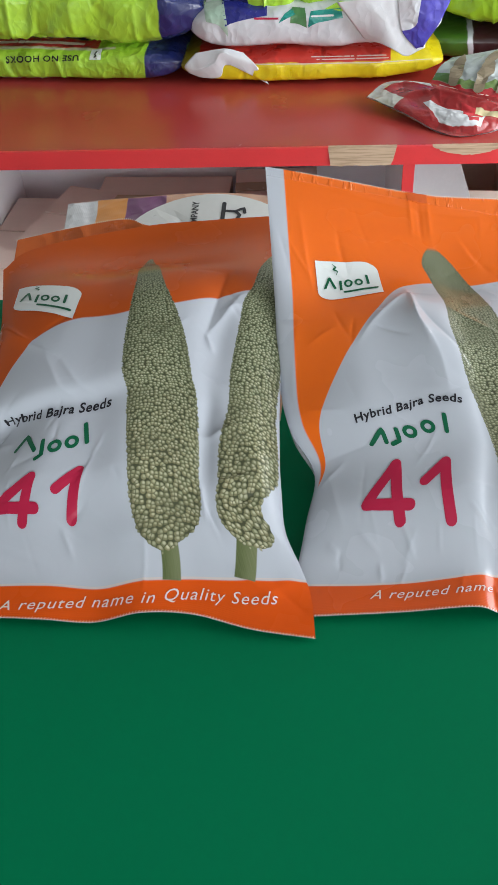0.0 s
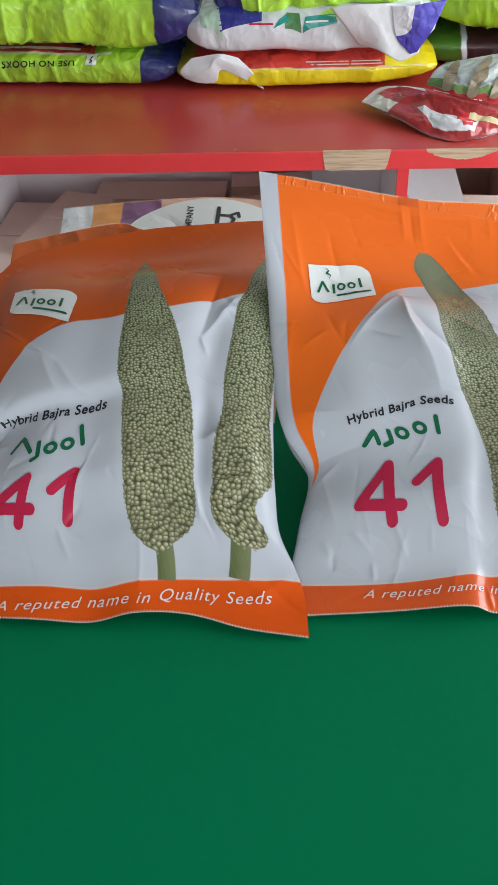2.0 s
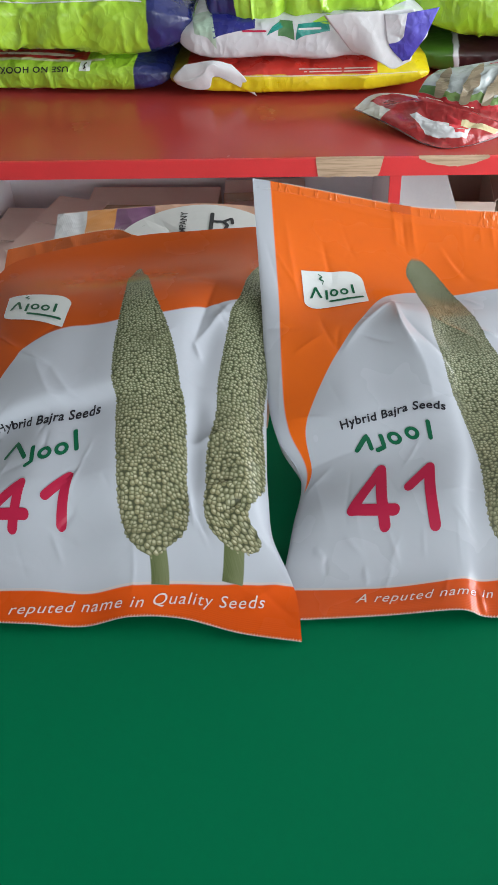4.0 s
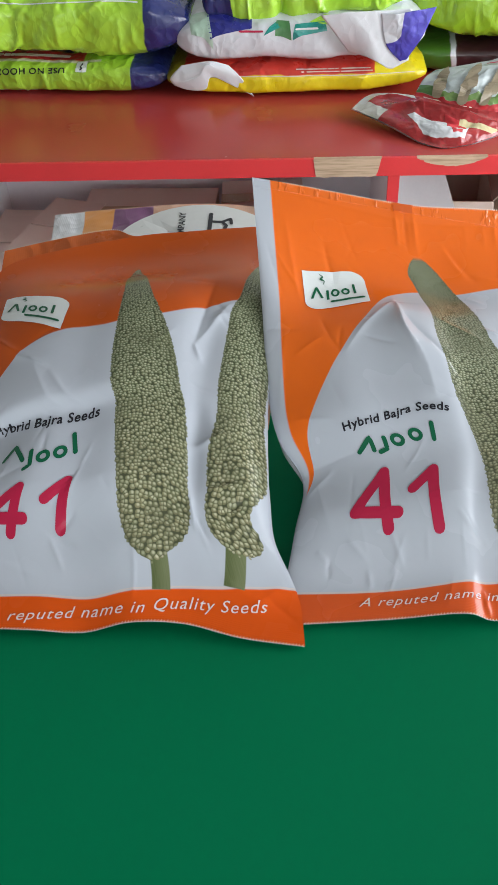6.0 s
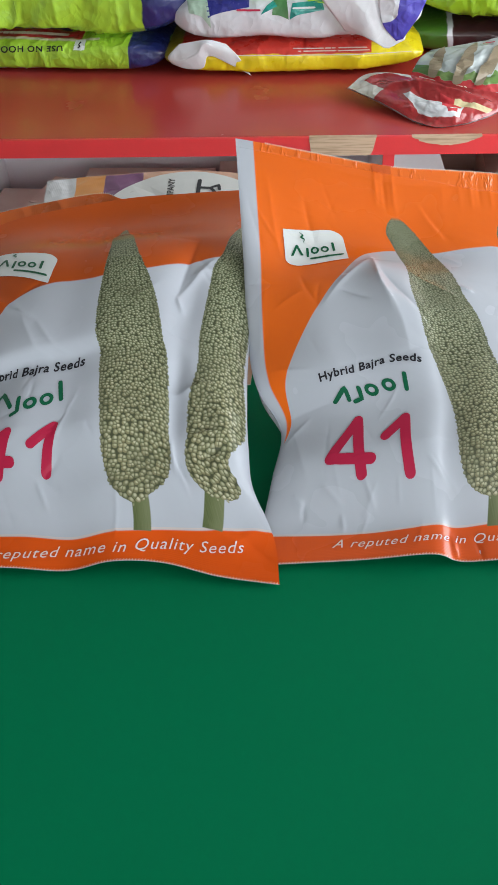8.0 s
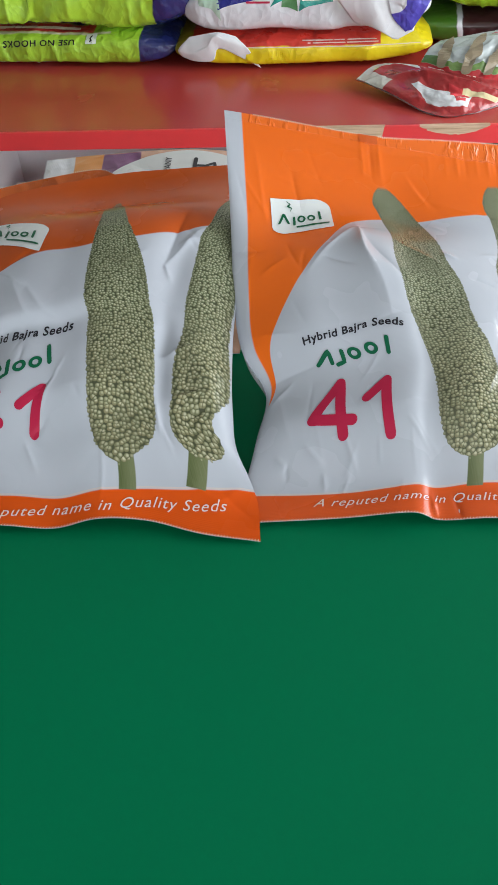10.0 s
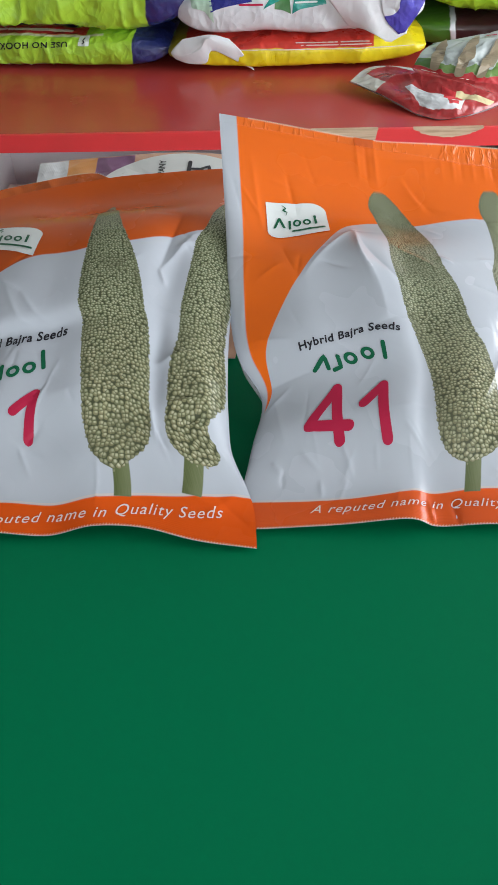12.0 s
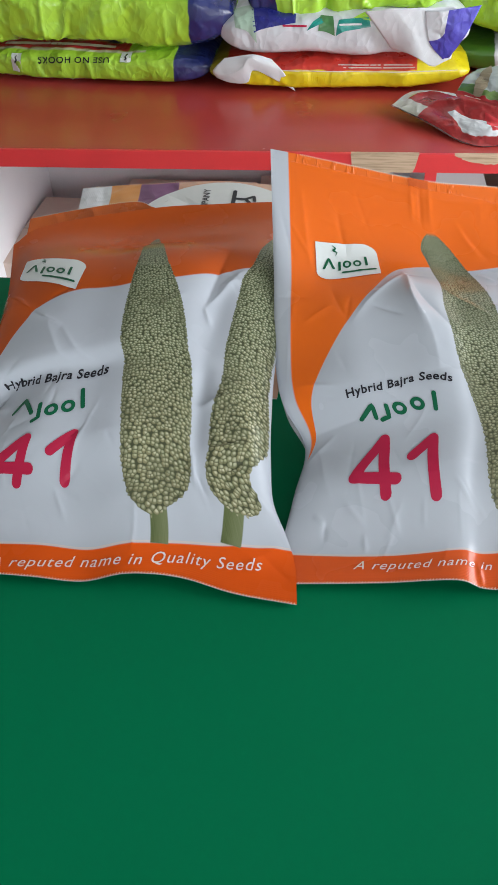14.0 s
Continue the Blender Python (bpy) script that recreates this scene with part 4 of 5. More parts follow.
def sack_text(skin, ob, text, a, b, up, ink, label):
    def place(x, y, z):
        return skin.at(a[0] + (b[0] - a[0]) * x + up[0] * y, a[1] + (b[1] - a[1]) * x + up[1] * y, -0.0015)
    return part("warning_line", lay(letters(text, 0.0, 0.015, 1.1), place), ink, ob, label)


sack_text(low_skin, low, "USE NO HOOKS", (0.598, 0.442), (0.295, 0.462), (0.0, 0.034), BLACK_INK, "black upside-down words")
for u, v in ((0.642, 0.405), (0.178, 0.440)):
    symbol = place_flat(low_skin, low, "symbol_box", rect_bm(), ((u, v), (0.044, 0), (0, 0.066)), PLATE_WHITE, "small white symbol box")
    mark = place_flat(low_skin, low, "symbol_mark", stroke_bm([(0.55, 0.25), (0.40, 0.5), (0.6, 0.7), (0.45, 0.8)], 0.12), ((u, v), (0.044, 0), (0, 0.066)), BLACK_INK, "dark symbol", 0.0025)
    mark.parent = symbol
text_bars(low_skin, low, 0.10, 0.60, 0.372, 0.05, 14, PALE_INK, 3)
text_bars(low_skin, low, 0.10, 0.45, 0.325, 0.05, 9, PLATE_WHITE, 4)
high, high_skin = sack("plump lime green woven plastic sack with a navy end", (-0.665, 2.465, SHELF_Z + 0.082), (0.79, 0.46, 0.16), LIME_HIGH, -3.0, 2, 0.6, 0.5, 0.018)
part("seam", lay(stroke_bm([(0.0, 0.42), (1.0, 0.43)], 0.006), lambda x, y, z: high_skin.at(0.02 + 0.83 * x, y, -0.001)), FLAP_WHITE, high, "pale stitched seam")
yellow, yellow_skin = sack("yellow woven plastic sack with a red printed band", (-0.030, 2.412, SHELF_Z), (0.635, 0.45, 0.082), YELLOW_S, 0.5, 3, 0.0, 0.75, 0.006, 3)
text_bars(yellow_skin, yellow, 0.50, 0.78, 0.432, 0.022, 15, PALE_INK, 6)
text_bars(yellow_skin, yellow, 0.52, 0.79, 0.449, 0.022, 13, PALE_INK, 16)
part("seam", lay(stroke_bm([(0.0, 0.47), (1.0, 0.475)], 0.006), lambda x, y, z: yellow_skin.at(0.03 + 0.92 * x, y, -0.001)), PALE_INK, yellow, "pale stitched seam")
white, white_skin = sack("white woven plastic sack with navy and teal print", (-0.020, 2.436, SHELF_Z + 0.074), (0.60, 0.46, 0.115), WHITE_S, 0.0, 4, 0.0, 0.6, 0.005)


def patch_on(skin, ob, name, corners, ink, label, lift=0.0012):
    """A printed four-cornered patch on a sack: corners in u, v, round from the lower left."""
    a, b, c, d = (np.array(q) for q in corners)
    n = 9
    bm = bmesh.new()
    vs = [[bm.verts.new((*((1 - y) * ((1 - x) * a + x * b) + y * ((1 - x) * d + x * c)), 0)) for x in np.linspace(0, 1, n)] for y in np.linspace(0, 1, n)]
    for y in range(n - 1):
        for x in range(n - 1):
            bm.faces.new((vs[y][x], vs[y][x + 1], vs[y + 1][x + 1], vs[y + 1][x])).smooth = True
    return part(name, lay(bm, lambda x, y, z: skin.at(x, y, -lift)), ink, ob, label)


NAVY_PRINT, LIME_PRINT, TEAL_PRINT = (printed(n, c, [], 0.25, 0.4, 26.0) for n, c in (("navy_print", (0.020, 0.024, 0.22)), ("lime_print", LIME_C), ("teal_print", (0.015, 0.30, 0.25))))
PALE_PRINT, LEAF_PRINT = (printed(n, c, [], 0.3, 0.4, 26.0) for n, c in (("pale_green_print", (0.42, 0.58, 0.46)), ("leaf_print", (0.06, 0.20, 0.06))))
patch_on(white_skin, white, "printed_patch", ((0.075, 0.482), (0.160, 0.504), (0.140, 0.372), (0.06, 0.372)), PALE_PRINT, "pale green print")
patch_on(white_skin, white, "printed_patch", ((0.150, 0.496), (0.315, 0.460), (0.315, 0.342), (0.13, 0.342)), NAVY_PRINT, "navy print")
patch_on(white_skin, white, "printed_patch", ((0.360, 0.492), (0.425, 0.460), (0.415, 0.427), (0.385, 0.452)), TEAL_PRINT, "teal print")
patch_on(white_skin, white, "printed_patch", ((0.405, 0.492), (0.470, 0.498), (0.462, 0.432), (0.412, 0.422)), LEAF_PRINT, "dark green print")
patch_on(white_skin, white, "printed_patch", ((0.475, 0.498), (0.610, 0.482), (0.60, 0.442), (0.485, 0.450)), TEAL_PRINT, "teal print")
patch_on(white_skin, white, "printed_patch", ((0.540, 0.444), (0.790, 0.488), (0.80, 0.452), (0.60, 0.407)), LIME_PRINT, "lime print")
text_bars(white_skin, white, 0.27, 0.36, 0.474, 0.03, 5, CRIMSON_INK, 8)
text_bars(white_skin, white, 0.49, 0.57, 0.472, 0.025, 3, PLATE_WHITE, 9)
top, top_skin = sack("lime green woven plastic sack with a white hem", (0.010, 2.455, SHELF_Z + 0.152), (0.52, 0.44, 0.13), LIME_TOP, 1.0, 5, -4.0, 0.5, 0.018)
dark, dark_skin = sack("dark maroon and green woven plastic sack", (0.60, 2.53, SHELF_Z), (0.70, 0.46, 0.080), DARK_S, -2.0, 6)
far, far_skin = sack("lime green woven plastic sack with dark print", (0.64, 2.50, SHELF_Z + 0.072), (0.76, 0.46, 0.15), LIME_FAR, -6.0, 7, 3.0, 0.5, 0.018)
sack_text(far_skin, far, "USE NO HOOKS", (0.42, 0.498), (0.31, 0.488), (0.0, 0.0042), BLACK_INK, "black upside-down words")


def flap(name, label, left, right, bottom, top_, material, crown=0.0, parent=None, dents=(), creases=()):
    """A loose piece of sack or film, with a little thickness."""
    s = Sheet(left, right, bottom, top_, crown, dents, creases, 33, 33)
    ob = part(name, grid_mesh(s.grid), material, None, label)
    mod = ob.modifiers.new("thickness", "SOLIDIFY")
    mod.thickness, mod.offset = 0.0012, -1
    return ob, s


def under(parent, ob):
    ob.parent = parent
    ob.matrix_parent_inverse = (Matrix.LocRotScale(parent.location, parent.rotation_euler, None)).inverted()


f1, _ = flap("torn_flap", "creased white folded sack corner", [(-0.326, 2.205, -0.366), (-0.334, 2.205, -0.348), (-0.305, 2.210, -0.320)], [(-0.130, 2.195, -0.394), (-0.160, 2.190, -0.345), (-0.190, 2.20, -0.318)],
             [(-0.326, 2.205, -0.366), (-0.290, 2.192, -0.373), (-0.247, 2.186, -0.370), (-0.232, 2.190, -0.342), (-0.185, 2.190, -0.362), (-0.130, 2.195, -0.394)], [(-0.305, 2.210, -0.320), (-0.235, 2.200, -0.308), (-0.190, 2.20, -0.318)], FLAP_WHITE, 0.0,
             None, [(0.4, 0.4, 0.2, 0.2, 0.008)], [(0.1, 0.3, 0.6, 0.7, 0.05, -0.008), (0.5, 0.1, 0.6, 0.9, 0.05, 0.008)])
under(yellow, f1)
f2, _ = flap("torn_flap", "hanging white torn sack edge", [(0.095, 2.185, -0.288), (0.070, 2.180, -0.255), (0.030, 2.180, -0.205)], [(0.235, 2.165, -0.305), (0.240, 2.170, -0.260), (0.235, 2.180, -0.195)],
             [(0.095, 2.185, -0.288), (0.150, 2.160, -0.300), (0.195, 2.160, -0.318), (0.235, 2.165, -0.305)], [(0.030, 2.180, -0.205), (0.140, 2.170, -0.195), (0.235, 2.180, -0.195)], FLAP_WHITE, 0.0,
             None, [(0.3, 0.5, 0.1, 0.4, 0.008), (0.7, 0.4, 0.1, 0.4, -0.008)], [(0.2, 0.1, 0.35, 0.9, 0.06, 0.010), (0.6, 0.1, 0.5, 0.9, 0.06, -0.010)])
under(top, f2)
f3, _ = flap("torn_flap", "glossy violet and white sack corner", [(0.215, 2.160, -0.305), (0.180, 2.160, -0.265), (0.165, 2.165, -0.200)], [(0.230, 2.158, -0.300), (0.262, 2.160, -0.250), (0.290, 2.170, -0.190)],
             [(0.215, 2.160, -0.305), (0.230, 2.158, -0.300)], [(0.165, 2.165, -0.200), (0.220, 2.150, -0.195), (0.290, 2.170, -0.190)], FLAP_VIOLET, 0.0,
             None, [(0.5, 0.5, 0.2, 0.3, 0.006)], [(0.3, 0.1, 0.6, 0.9, 0.08, 0.012)])
under(top, f3)

# loose packets on the shelf
POUCH_RED = printed("red_pouch_film", (0.34, 0.018, 0.020), [(0.0, 0.11, 0.60, 1.1, (0.60, 0.61, 0.55)), (0.08, 0.45, 0.90, 1.1, (0.66, 0.68, 0.66)),
    (0.22, 0.78, 0.14, 0.46, (0.66, 0.69, 0.72)), (0.58, 0.76, 0.34, 0.56, (0.56, 0.03, 0.04)), (0.70, 0.97, 0.44, 0.58, (0.66, 0.58, 0.34)), (0.62, 0.74, 0.20, 0.30, (0.50, 0.03, 0.04))], 0.2, 0.3, 34.0, ragged=0.09)
PALE_POUCH = printed("pale_pouch_film", (0.46, 0.52, 0.52), [(0.0, 1.0, 0.0, 0.13, (0.46, 0.025, 0.032)), (0.0, 0.24, 0.13, 0.30, (0.09, 0.20, 0.05)), (0.24, 1.0, 0.13, 0.24, (0.16, 0.27, 0.08)), (0.80, 1.0, 0.13, 0.36, (0.12, 0.24, 0.05))], 0.22, 0.2, 34.0, ragged=0.16)
GREEN_POUCH = printed("green_pouch_film", (0.09, 0.18, 0.045), [(0.0, 0.16, 0.25, 1.1, (0.56, 0.60, 0.57)), (0.16, 0.26, 0.4, 0.9, (0.10, 0.24, 0.06)), (0.26, 0.38, 0.30, 0.75, (0.33, 0.20, 0.11)), (0.5, 1.0, 0.4, 1.1, (0.26, 0.44, 0.08)), (0.46, 0.60, 0.6, 1.1, (0.62, 0.66, 0.62))], 0.2, 0.5, 34.0, ragged=0.2)
ORANGE_POUCH = printed("orange_pouch_film", (0.66, 0.67, 0.70), [(0.0, 0.22, 0.15, 1.1, (0.66, 0.07, 0.02)), (0.0, 0.45, -0.1, 0.14, (0.60, 0.05, 0.03)), (0.30, 0.40, 0.55, 0.70, (0.60, 0.06, 0.04)), (0.45, 1.0, -0.1, 0.10, (0.62, 0.55, 0.50))], 0.2, 0.4, 34.0, ragged=0.2)
HEAD_BROWN = worn("brown_head_ink", (0.25, 0.205, 0.135), (0.18, 0.15, 0.095), 0.3, 60.0, 260.0, 0.1)
ORANGE_INK = worn("orange_ink", (0.74, 0.16, 0.02), (0.66, 0.13, 0.02), 0.3, 60.0, 200.0, 0.05)


def pouch(label, left, right, bottom, top_, film_, crown, seed, depth=0.02, rolls=()):
    """A small crumpled seed packet: front and back film."""
    rnd = np.random.RandomState(seed)
    creases = [(*rnd.uniform(0, 1, 4), rnd.uniform(0.012, 0.04), rnd.uniform(-0.006, 0.006)) for _ in range(26)] + list(rolls)
    s = Sheet(left, right, bottom, top_, crown, (), creases, 65, 49)
    ob = thing("seed_pouch", label, "seed packet", s.grid[0, 32].tolist(), "loose packets on the rack")
    at = np.array(ob.location)
    part("front_film", grid_mesh(s.grid - at), film_, ob)
    u, v = np.linspace(0, 1, 65)[None], np.linspace(0, 1, 49)[:, None]
    back = np.minimum(s.flat, s.grid)
    back[..., 2] = np.maximum(back[..., 2] - depth * np.sqrt(np.clip(16 * u * (1 - u) * v * (1 - v), 0, 1)) - 0.001, SHELF_Z + 0.001)
    part("back_film", grid_mesh(back - at, False, True), BACK_FILM, ob)
    return ob, s


def pouch_bars(ob, s, u0, u1, v, h, n, ink, seed):
    rnd = np.random.RandomState(seed)
    ends = np.r_[0, np.sort(rnd.uniform(0, 1, n - 1)), 1]
    for a, b in zip(ends, ends[1:]):
        if b - a > 0.05:
            on_sheet(s, ob, "text_bar", stroke_bm([(0, 0), (1, 0)], 0.3), ((u0 + (u1 - u0) * (a + 0.02), v), ((u1 - u0) * (b - a - 0.04), 0), (0, h)), ink, "", 0.0025)


p1, s1 = pouch("crumpled red and white plastic seed packet", [(0.246, 1.911, -0.39), (0.179, 1.973, -0.375), (0.1, 2.05, -0.37)], [(0.359, 1.903, -0.392), (0.437, 1.952, -0.385), (0.449, 1.979, -0.36)],
               [(0.246, 1.911, -0.39), (0.295, 1.886, -0.393), (0.359, 1.903, -0.392)], [(0.1, 2.05, -0.37), (0.151, 2.105, -0.36), (0.241, 2.065, -0.35), (0.352, 1.999, -0.35), (0.449, 1.979, -0.36)], POUCH_RED, 0.018, 21, 0.02, [(0.10, 0.60, 0.95, 0.72, 0.07, 0.016), (0.05, 0.85, 0.5, 0.95, 0.06, 0.012), (0.30, 0.45, 0.85, 0.50, 0.05, -0.012)])
pouch_bars(p1, s1, 0.55, 0.80, 0.74, 0.10, 5, PALE_INK, 4)
p2, s2 = pouch("pale plastic seed packet printed with three brown millet heads", [(0.244, 2.085, -0.36), (0.27, 2.13, -0.334), (0.3, 2.165, -0.328)], [(0.463, 2.03, -0.380), (0.481, 2.09, -0.341), (0.493, 2.14, -0.284)],
               [(0.244, 2.085, -0.36), (0.335, 2.03, -0.370), (0.463, 2.03, -0.380)], [(0.3, 2.165, -0.328), (0.397, 2.15, -0.307), (0.493, 2.14, -0.284)], PALE_POUCH, 0.012, 22)
for u0, v1, lean in ((0.235, 0.74, -0.03), (0.49, 0.86, 0.05), (0.70, 0.80, 0.13)):
    on_sheet(s2, p2, "head_print", lay(stroke_bm([(0.0, k / 10) for k in range(11)], 0.23, taper=[(0, 0.7), (0.3, 1.0), (0.75, 0.75), (1, 0.1)]), lambda x, y, z, k=lean: np.stack([x + k * y / 0.6, y, z], -1)),
             ((u0, 0.14), (0.60, 0.0), (0.0, v1 - 0.10)), HEAD_BROWN, "brown printed millet head", 0.0065)
corner = bmesh.new()
fan = [[corner.verts.new((1 - (1 - r) * 0.20 * s - 0.0, 1 - (1 - r) * 0.42 * (1 - s), 0)) for s in np.linspace(0, 1, 6)] for r in (0.0, 0.5, 0.98)]
for r, q in zip(fan, fan[1:]):
    for n in range(5):
        corner.faces.new((r[n], r[n + 1], q[n + 1], q[n]))
on_sheet(s2, p2, "orange_corner", corner, ((0.0, 0.0), (1.0, 0.0), (0.0, 1.0)), ORANGE_INK, "orange printed corner", 0.0014)
pouch_bars(p2, s2, 0.10, 0.60, 0.07, 0.08, 6, PALE_INK, 5)
pouch_bars(p2, s2, 0.62, 0.74, 0.90, 0.10, 2, CRIMSON_INK, 6)
p3, s3 = pouch("orange and white plastic seed packet lying flat", [(0.466, 2.09, -0.392), (0.49, 2.17, -0.37), (0.497, 2.22, -0.350)], [(0.739, 2.06, -0.392), (0.756, 2.14, -0.385), (0.751, 2.2, -0.38)],
               [(0.466, 2.09, -0.392), (0.594, 2.075, -0.392), (0.739, 2.06, -0.392)], [(0.497, 2.22, -0.350), (0.615, 2.2, -0.37), (0.751, 2.2, -0.38)], ORANGE_POUCH, 0.012, 23)
pouch_bars(p3, s3, 0.30, 0.70, 0.37, 0.14, 4, GREEN_INK, 6)
p4, s4 = pouch("green and white plastic seed packet with brown print", [(0.488, 2.15, -0.345), (0.498, 2.19, -0.33), (0.515, 2.24, -0.305)], [(0.816, 2.13, -0.38), (0.814, 2.17, -0.34), (0.814, 2.25, -0.305)],
               [(0.488, 2.15, -0.345), (0.578, 2.13, -0.365), (0.816, 2.13, -0.38)], [(0.515, 2.24, -0.305), (0.616, 2.23, -0.315), (0.814, 2.25, -0.305)], GREEN_POUCH, 0.014, 24)

# ---- cartons under the shelf ----
TAPE = worn("packing_tape", (0.42, 0.30, 0.18), (0.36, 0.26, 0.15), 0.25, 20.0, 120.0, 0.05)


def carton(label, at, size, turn=0.0, tape=True, lid=True):
    """A cardboard carton with its two closed top flaps and a strip of tape."""
    ob = thing("carton", label, "carton", at, "cartons under the shelf", "", turn)
    x, y, z = size
    part("body", span((-x / 2, -y / 2, 0), (x / 2, y / 2, z - 0.004), 0.002), CARD, ob)
    if lid:
        part("flap", span((-x / 2 - 0.001, -y / 2 - 0.001, z - 0.0035), (x / 2 + 0.001, -0.002, z), 0.001), CARD, ob)
        part("flap", span((-x / 2 - 0.001, 0.002, z - 0.0035), (x / 2 + 0.001, y / 2 + 0.001, z + 0.001), 0.001), CARD, ob)
    if tape:
        part("tape", span((-x / 2 - 0.0015, -0.024, z + 0.0014), (x / 2 + 0.0015, 0.024, z + 0.002)), TAPE, ob, "brown packing tape")
    return ob


BOARD_Z = FLOOR_Z + 0.06
carton("closed brown cardboard carton lying against the partition", (-0.80, 2.095, BOARD_Z), (0.125, 0.36, 0.108), -4.0, False)
carton("closed brown cardboard carton set askew", (-0.665, 2.115, BOARD_Z), (0.150, 0.30, 0.142), -16.0, False)
carton("wide closed brown cardboard carton", (-0.43, 2.20, BOARD_Z), (0.36, 0.26, 0.140), -1.0, True)
carton("closed brown cardboard carton pushed to the back", (-0.12, 2.24, BOARD_Z), (0.22, 0.2, 0.155), 3.0, True)


def open_carton(label, at, size, turn=0.0, splay=(20, 35, -10, 60)):
    """An open cardboard carton: four walls, a floor and flaps bent outward."""
    ob = thing("open_carton", label, "carton", at, "cartons under the shelf", "", turn)
    x, y, z = size
    t = 0.004
    part("bottom", span((-x / 2, -y / 2, 0), (x / 2, y / 2, t)), CARD_IN_SHADE, ob)
    part("wall", span((-x / 2, -y / 2, t), (-x / 2 + t, y / 2, z)), CARD, ob)
    part("wall", span((x / 2 - t, -y / 2, t), (x / 2, y / 2, z)), CARD, ob)
    part("wall", span((-x / 2 + t, -y / 2, t), (x / 2 - t, -y / 2 + t, z)), CARD, ob)
    part("wall", span((-x / 2 + t, y / 2 - t, t), (x / 2 - t, y / 2, z)), CARD, ob)
    for k, (w, reach, off, spin) in enumerate(((y, 0.09, x / 2, 0), (x, 0.10, y / 2, 90), (y, 0.09, x / 2, 180), (x, 0.10, y / 2, 270))):
        turn_ = Matrix.Rotation(radians(spin), 4, "Z") @ Matrix.Translation((off - t / 2, 0, z + 0.001)) @ Matrix.Rotation(radians(splay[k]), 4, "Y")
        bm = box_mesh((0.0035, w * 0.97, reach), (0, 0, reach / 2), 0.001)
        bm.transform(turn_)
        # side flaps not folded down take the card with shade in its colour
        part("flap", bm, CARD if k % 2 or splay[k] > 150 else CARD_IN_SHADE, ob)
    return ob


open_carton("open brown cardboard carton with folded-down flaps", (0.818, 2.05, BOARD_Z), (0.42, 0.26, 0.158), 5.0, (60, 160, 176, 168))
open_carton("open brown cardboard carton with bent flaps", (0.352, 2.125, BOARD_Z), (0.20, 0.26, 0.262), -3.0, (38, 25, 10, 168))

# crumpled brown paper between the cartons
PAPER = worn("brown_paper", (0.36, 0.27, 0.21), (0.25, 0.19, 0.15), 0.8, 14.0, 180.0, 0.3)
CLEAR = worn("cloudy_plastic", (0.52, 0.50, 0.52), (0.40, 0.34, 0.34), 0.25, 12.0, 160.0, 0.3)


def crumple(name, label, category, at, size, material, seed, turn=0.0, rough=1.0):
    """A crumpled bag: a lump broken into sharp folds."""
    bm = bmesh.new()
    bmesh.ops.create_icosphere(bm, subdivisions=5, radius=1.0)
    rnd = np.random.RandomState(seed)
    p = np.array([v.co[:] for v in bm.verts])
    ridge = np.zeros(len(p))
    for k in range(46):
        n = rnd.normal(size=3)
        n /= np.linalg.norm(n)
        d = p @ n - rnd.uniform(-0.8, 0.8)
        ridge += rnd.uniform(-0.20, 0.16) * np.exp(-np.abs(d) / rnd.uniform(0.02, 0.10)) * (np.sin(3 * p @ rnd.normal(size=3) + k) > 0)
    for k in range(5):
        ridge += 0.07 * np.abs((p @ rnd.normal(size=3) * 1.6 + k * 0.37) % 1 - 0.5)
    p = p * (0.88 + rough * ridge)[:, None] * np.array(size) / 2
    p[:, 2] = np.maximum(p[:, 2] + size[2] * 0.42, 0)
    for v, q in zip(bm.verts, p):
        v.co = q
    ob = tagged(part(name, bm, material), label, category)
    ob.matrix_world = pose(*at, 0, 0, turn)
    return ob


crumple("paper_bag", "rounded brown paper bag standing between cartons", "paper bag", (0.535, 2.02, BOARD_Z), (0.10, 0.17, 0.15), PAPER, 37, 20, 0.55)
crumple("paper_bag", "crumpled brown paper stuffed between cartons", "paper bag", (0.522, 2.06, BOARD_Z + 0.118), (0.11, 0.18, 0.19), PAPER, 32, 40, 0.8)
crumple("plastic_bag", "crumpled cloudy plastic bag in a carton", "plastic bag", (0.745, 2.06, BOARD_Z + 0.02), (0.24, 0.2, 0.34), CLEAR, 33)

board = thing("board", "pale grey board leaning under the shelf", "board", (0.372, 1.972, BOARD_Z))
lean = box_mesh((0.12, 0.006, 0.36), (0, 0, 0.182), 0.001)
lean.transform(Matrix.Translation((0, 0, 0.022)) @ Matrix.Rotation(radians(-20), 4, "Y"))
part("sheet", lean, worn("grey_board", (0.50, 0.49, 0.50), (0.42, 0.41, 0.42), 0.6, 6.0, 160.0, 0.1), board)

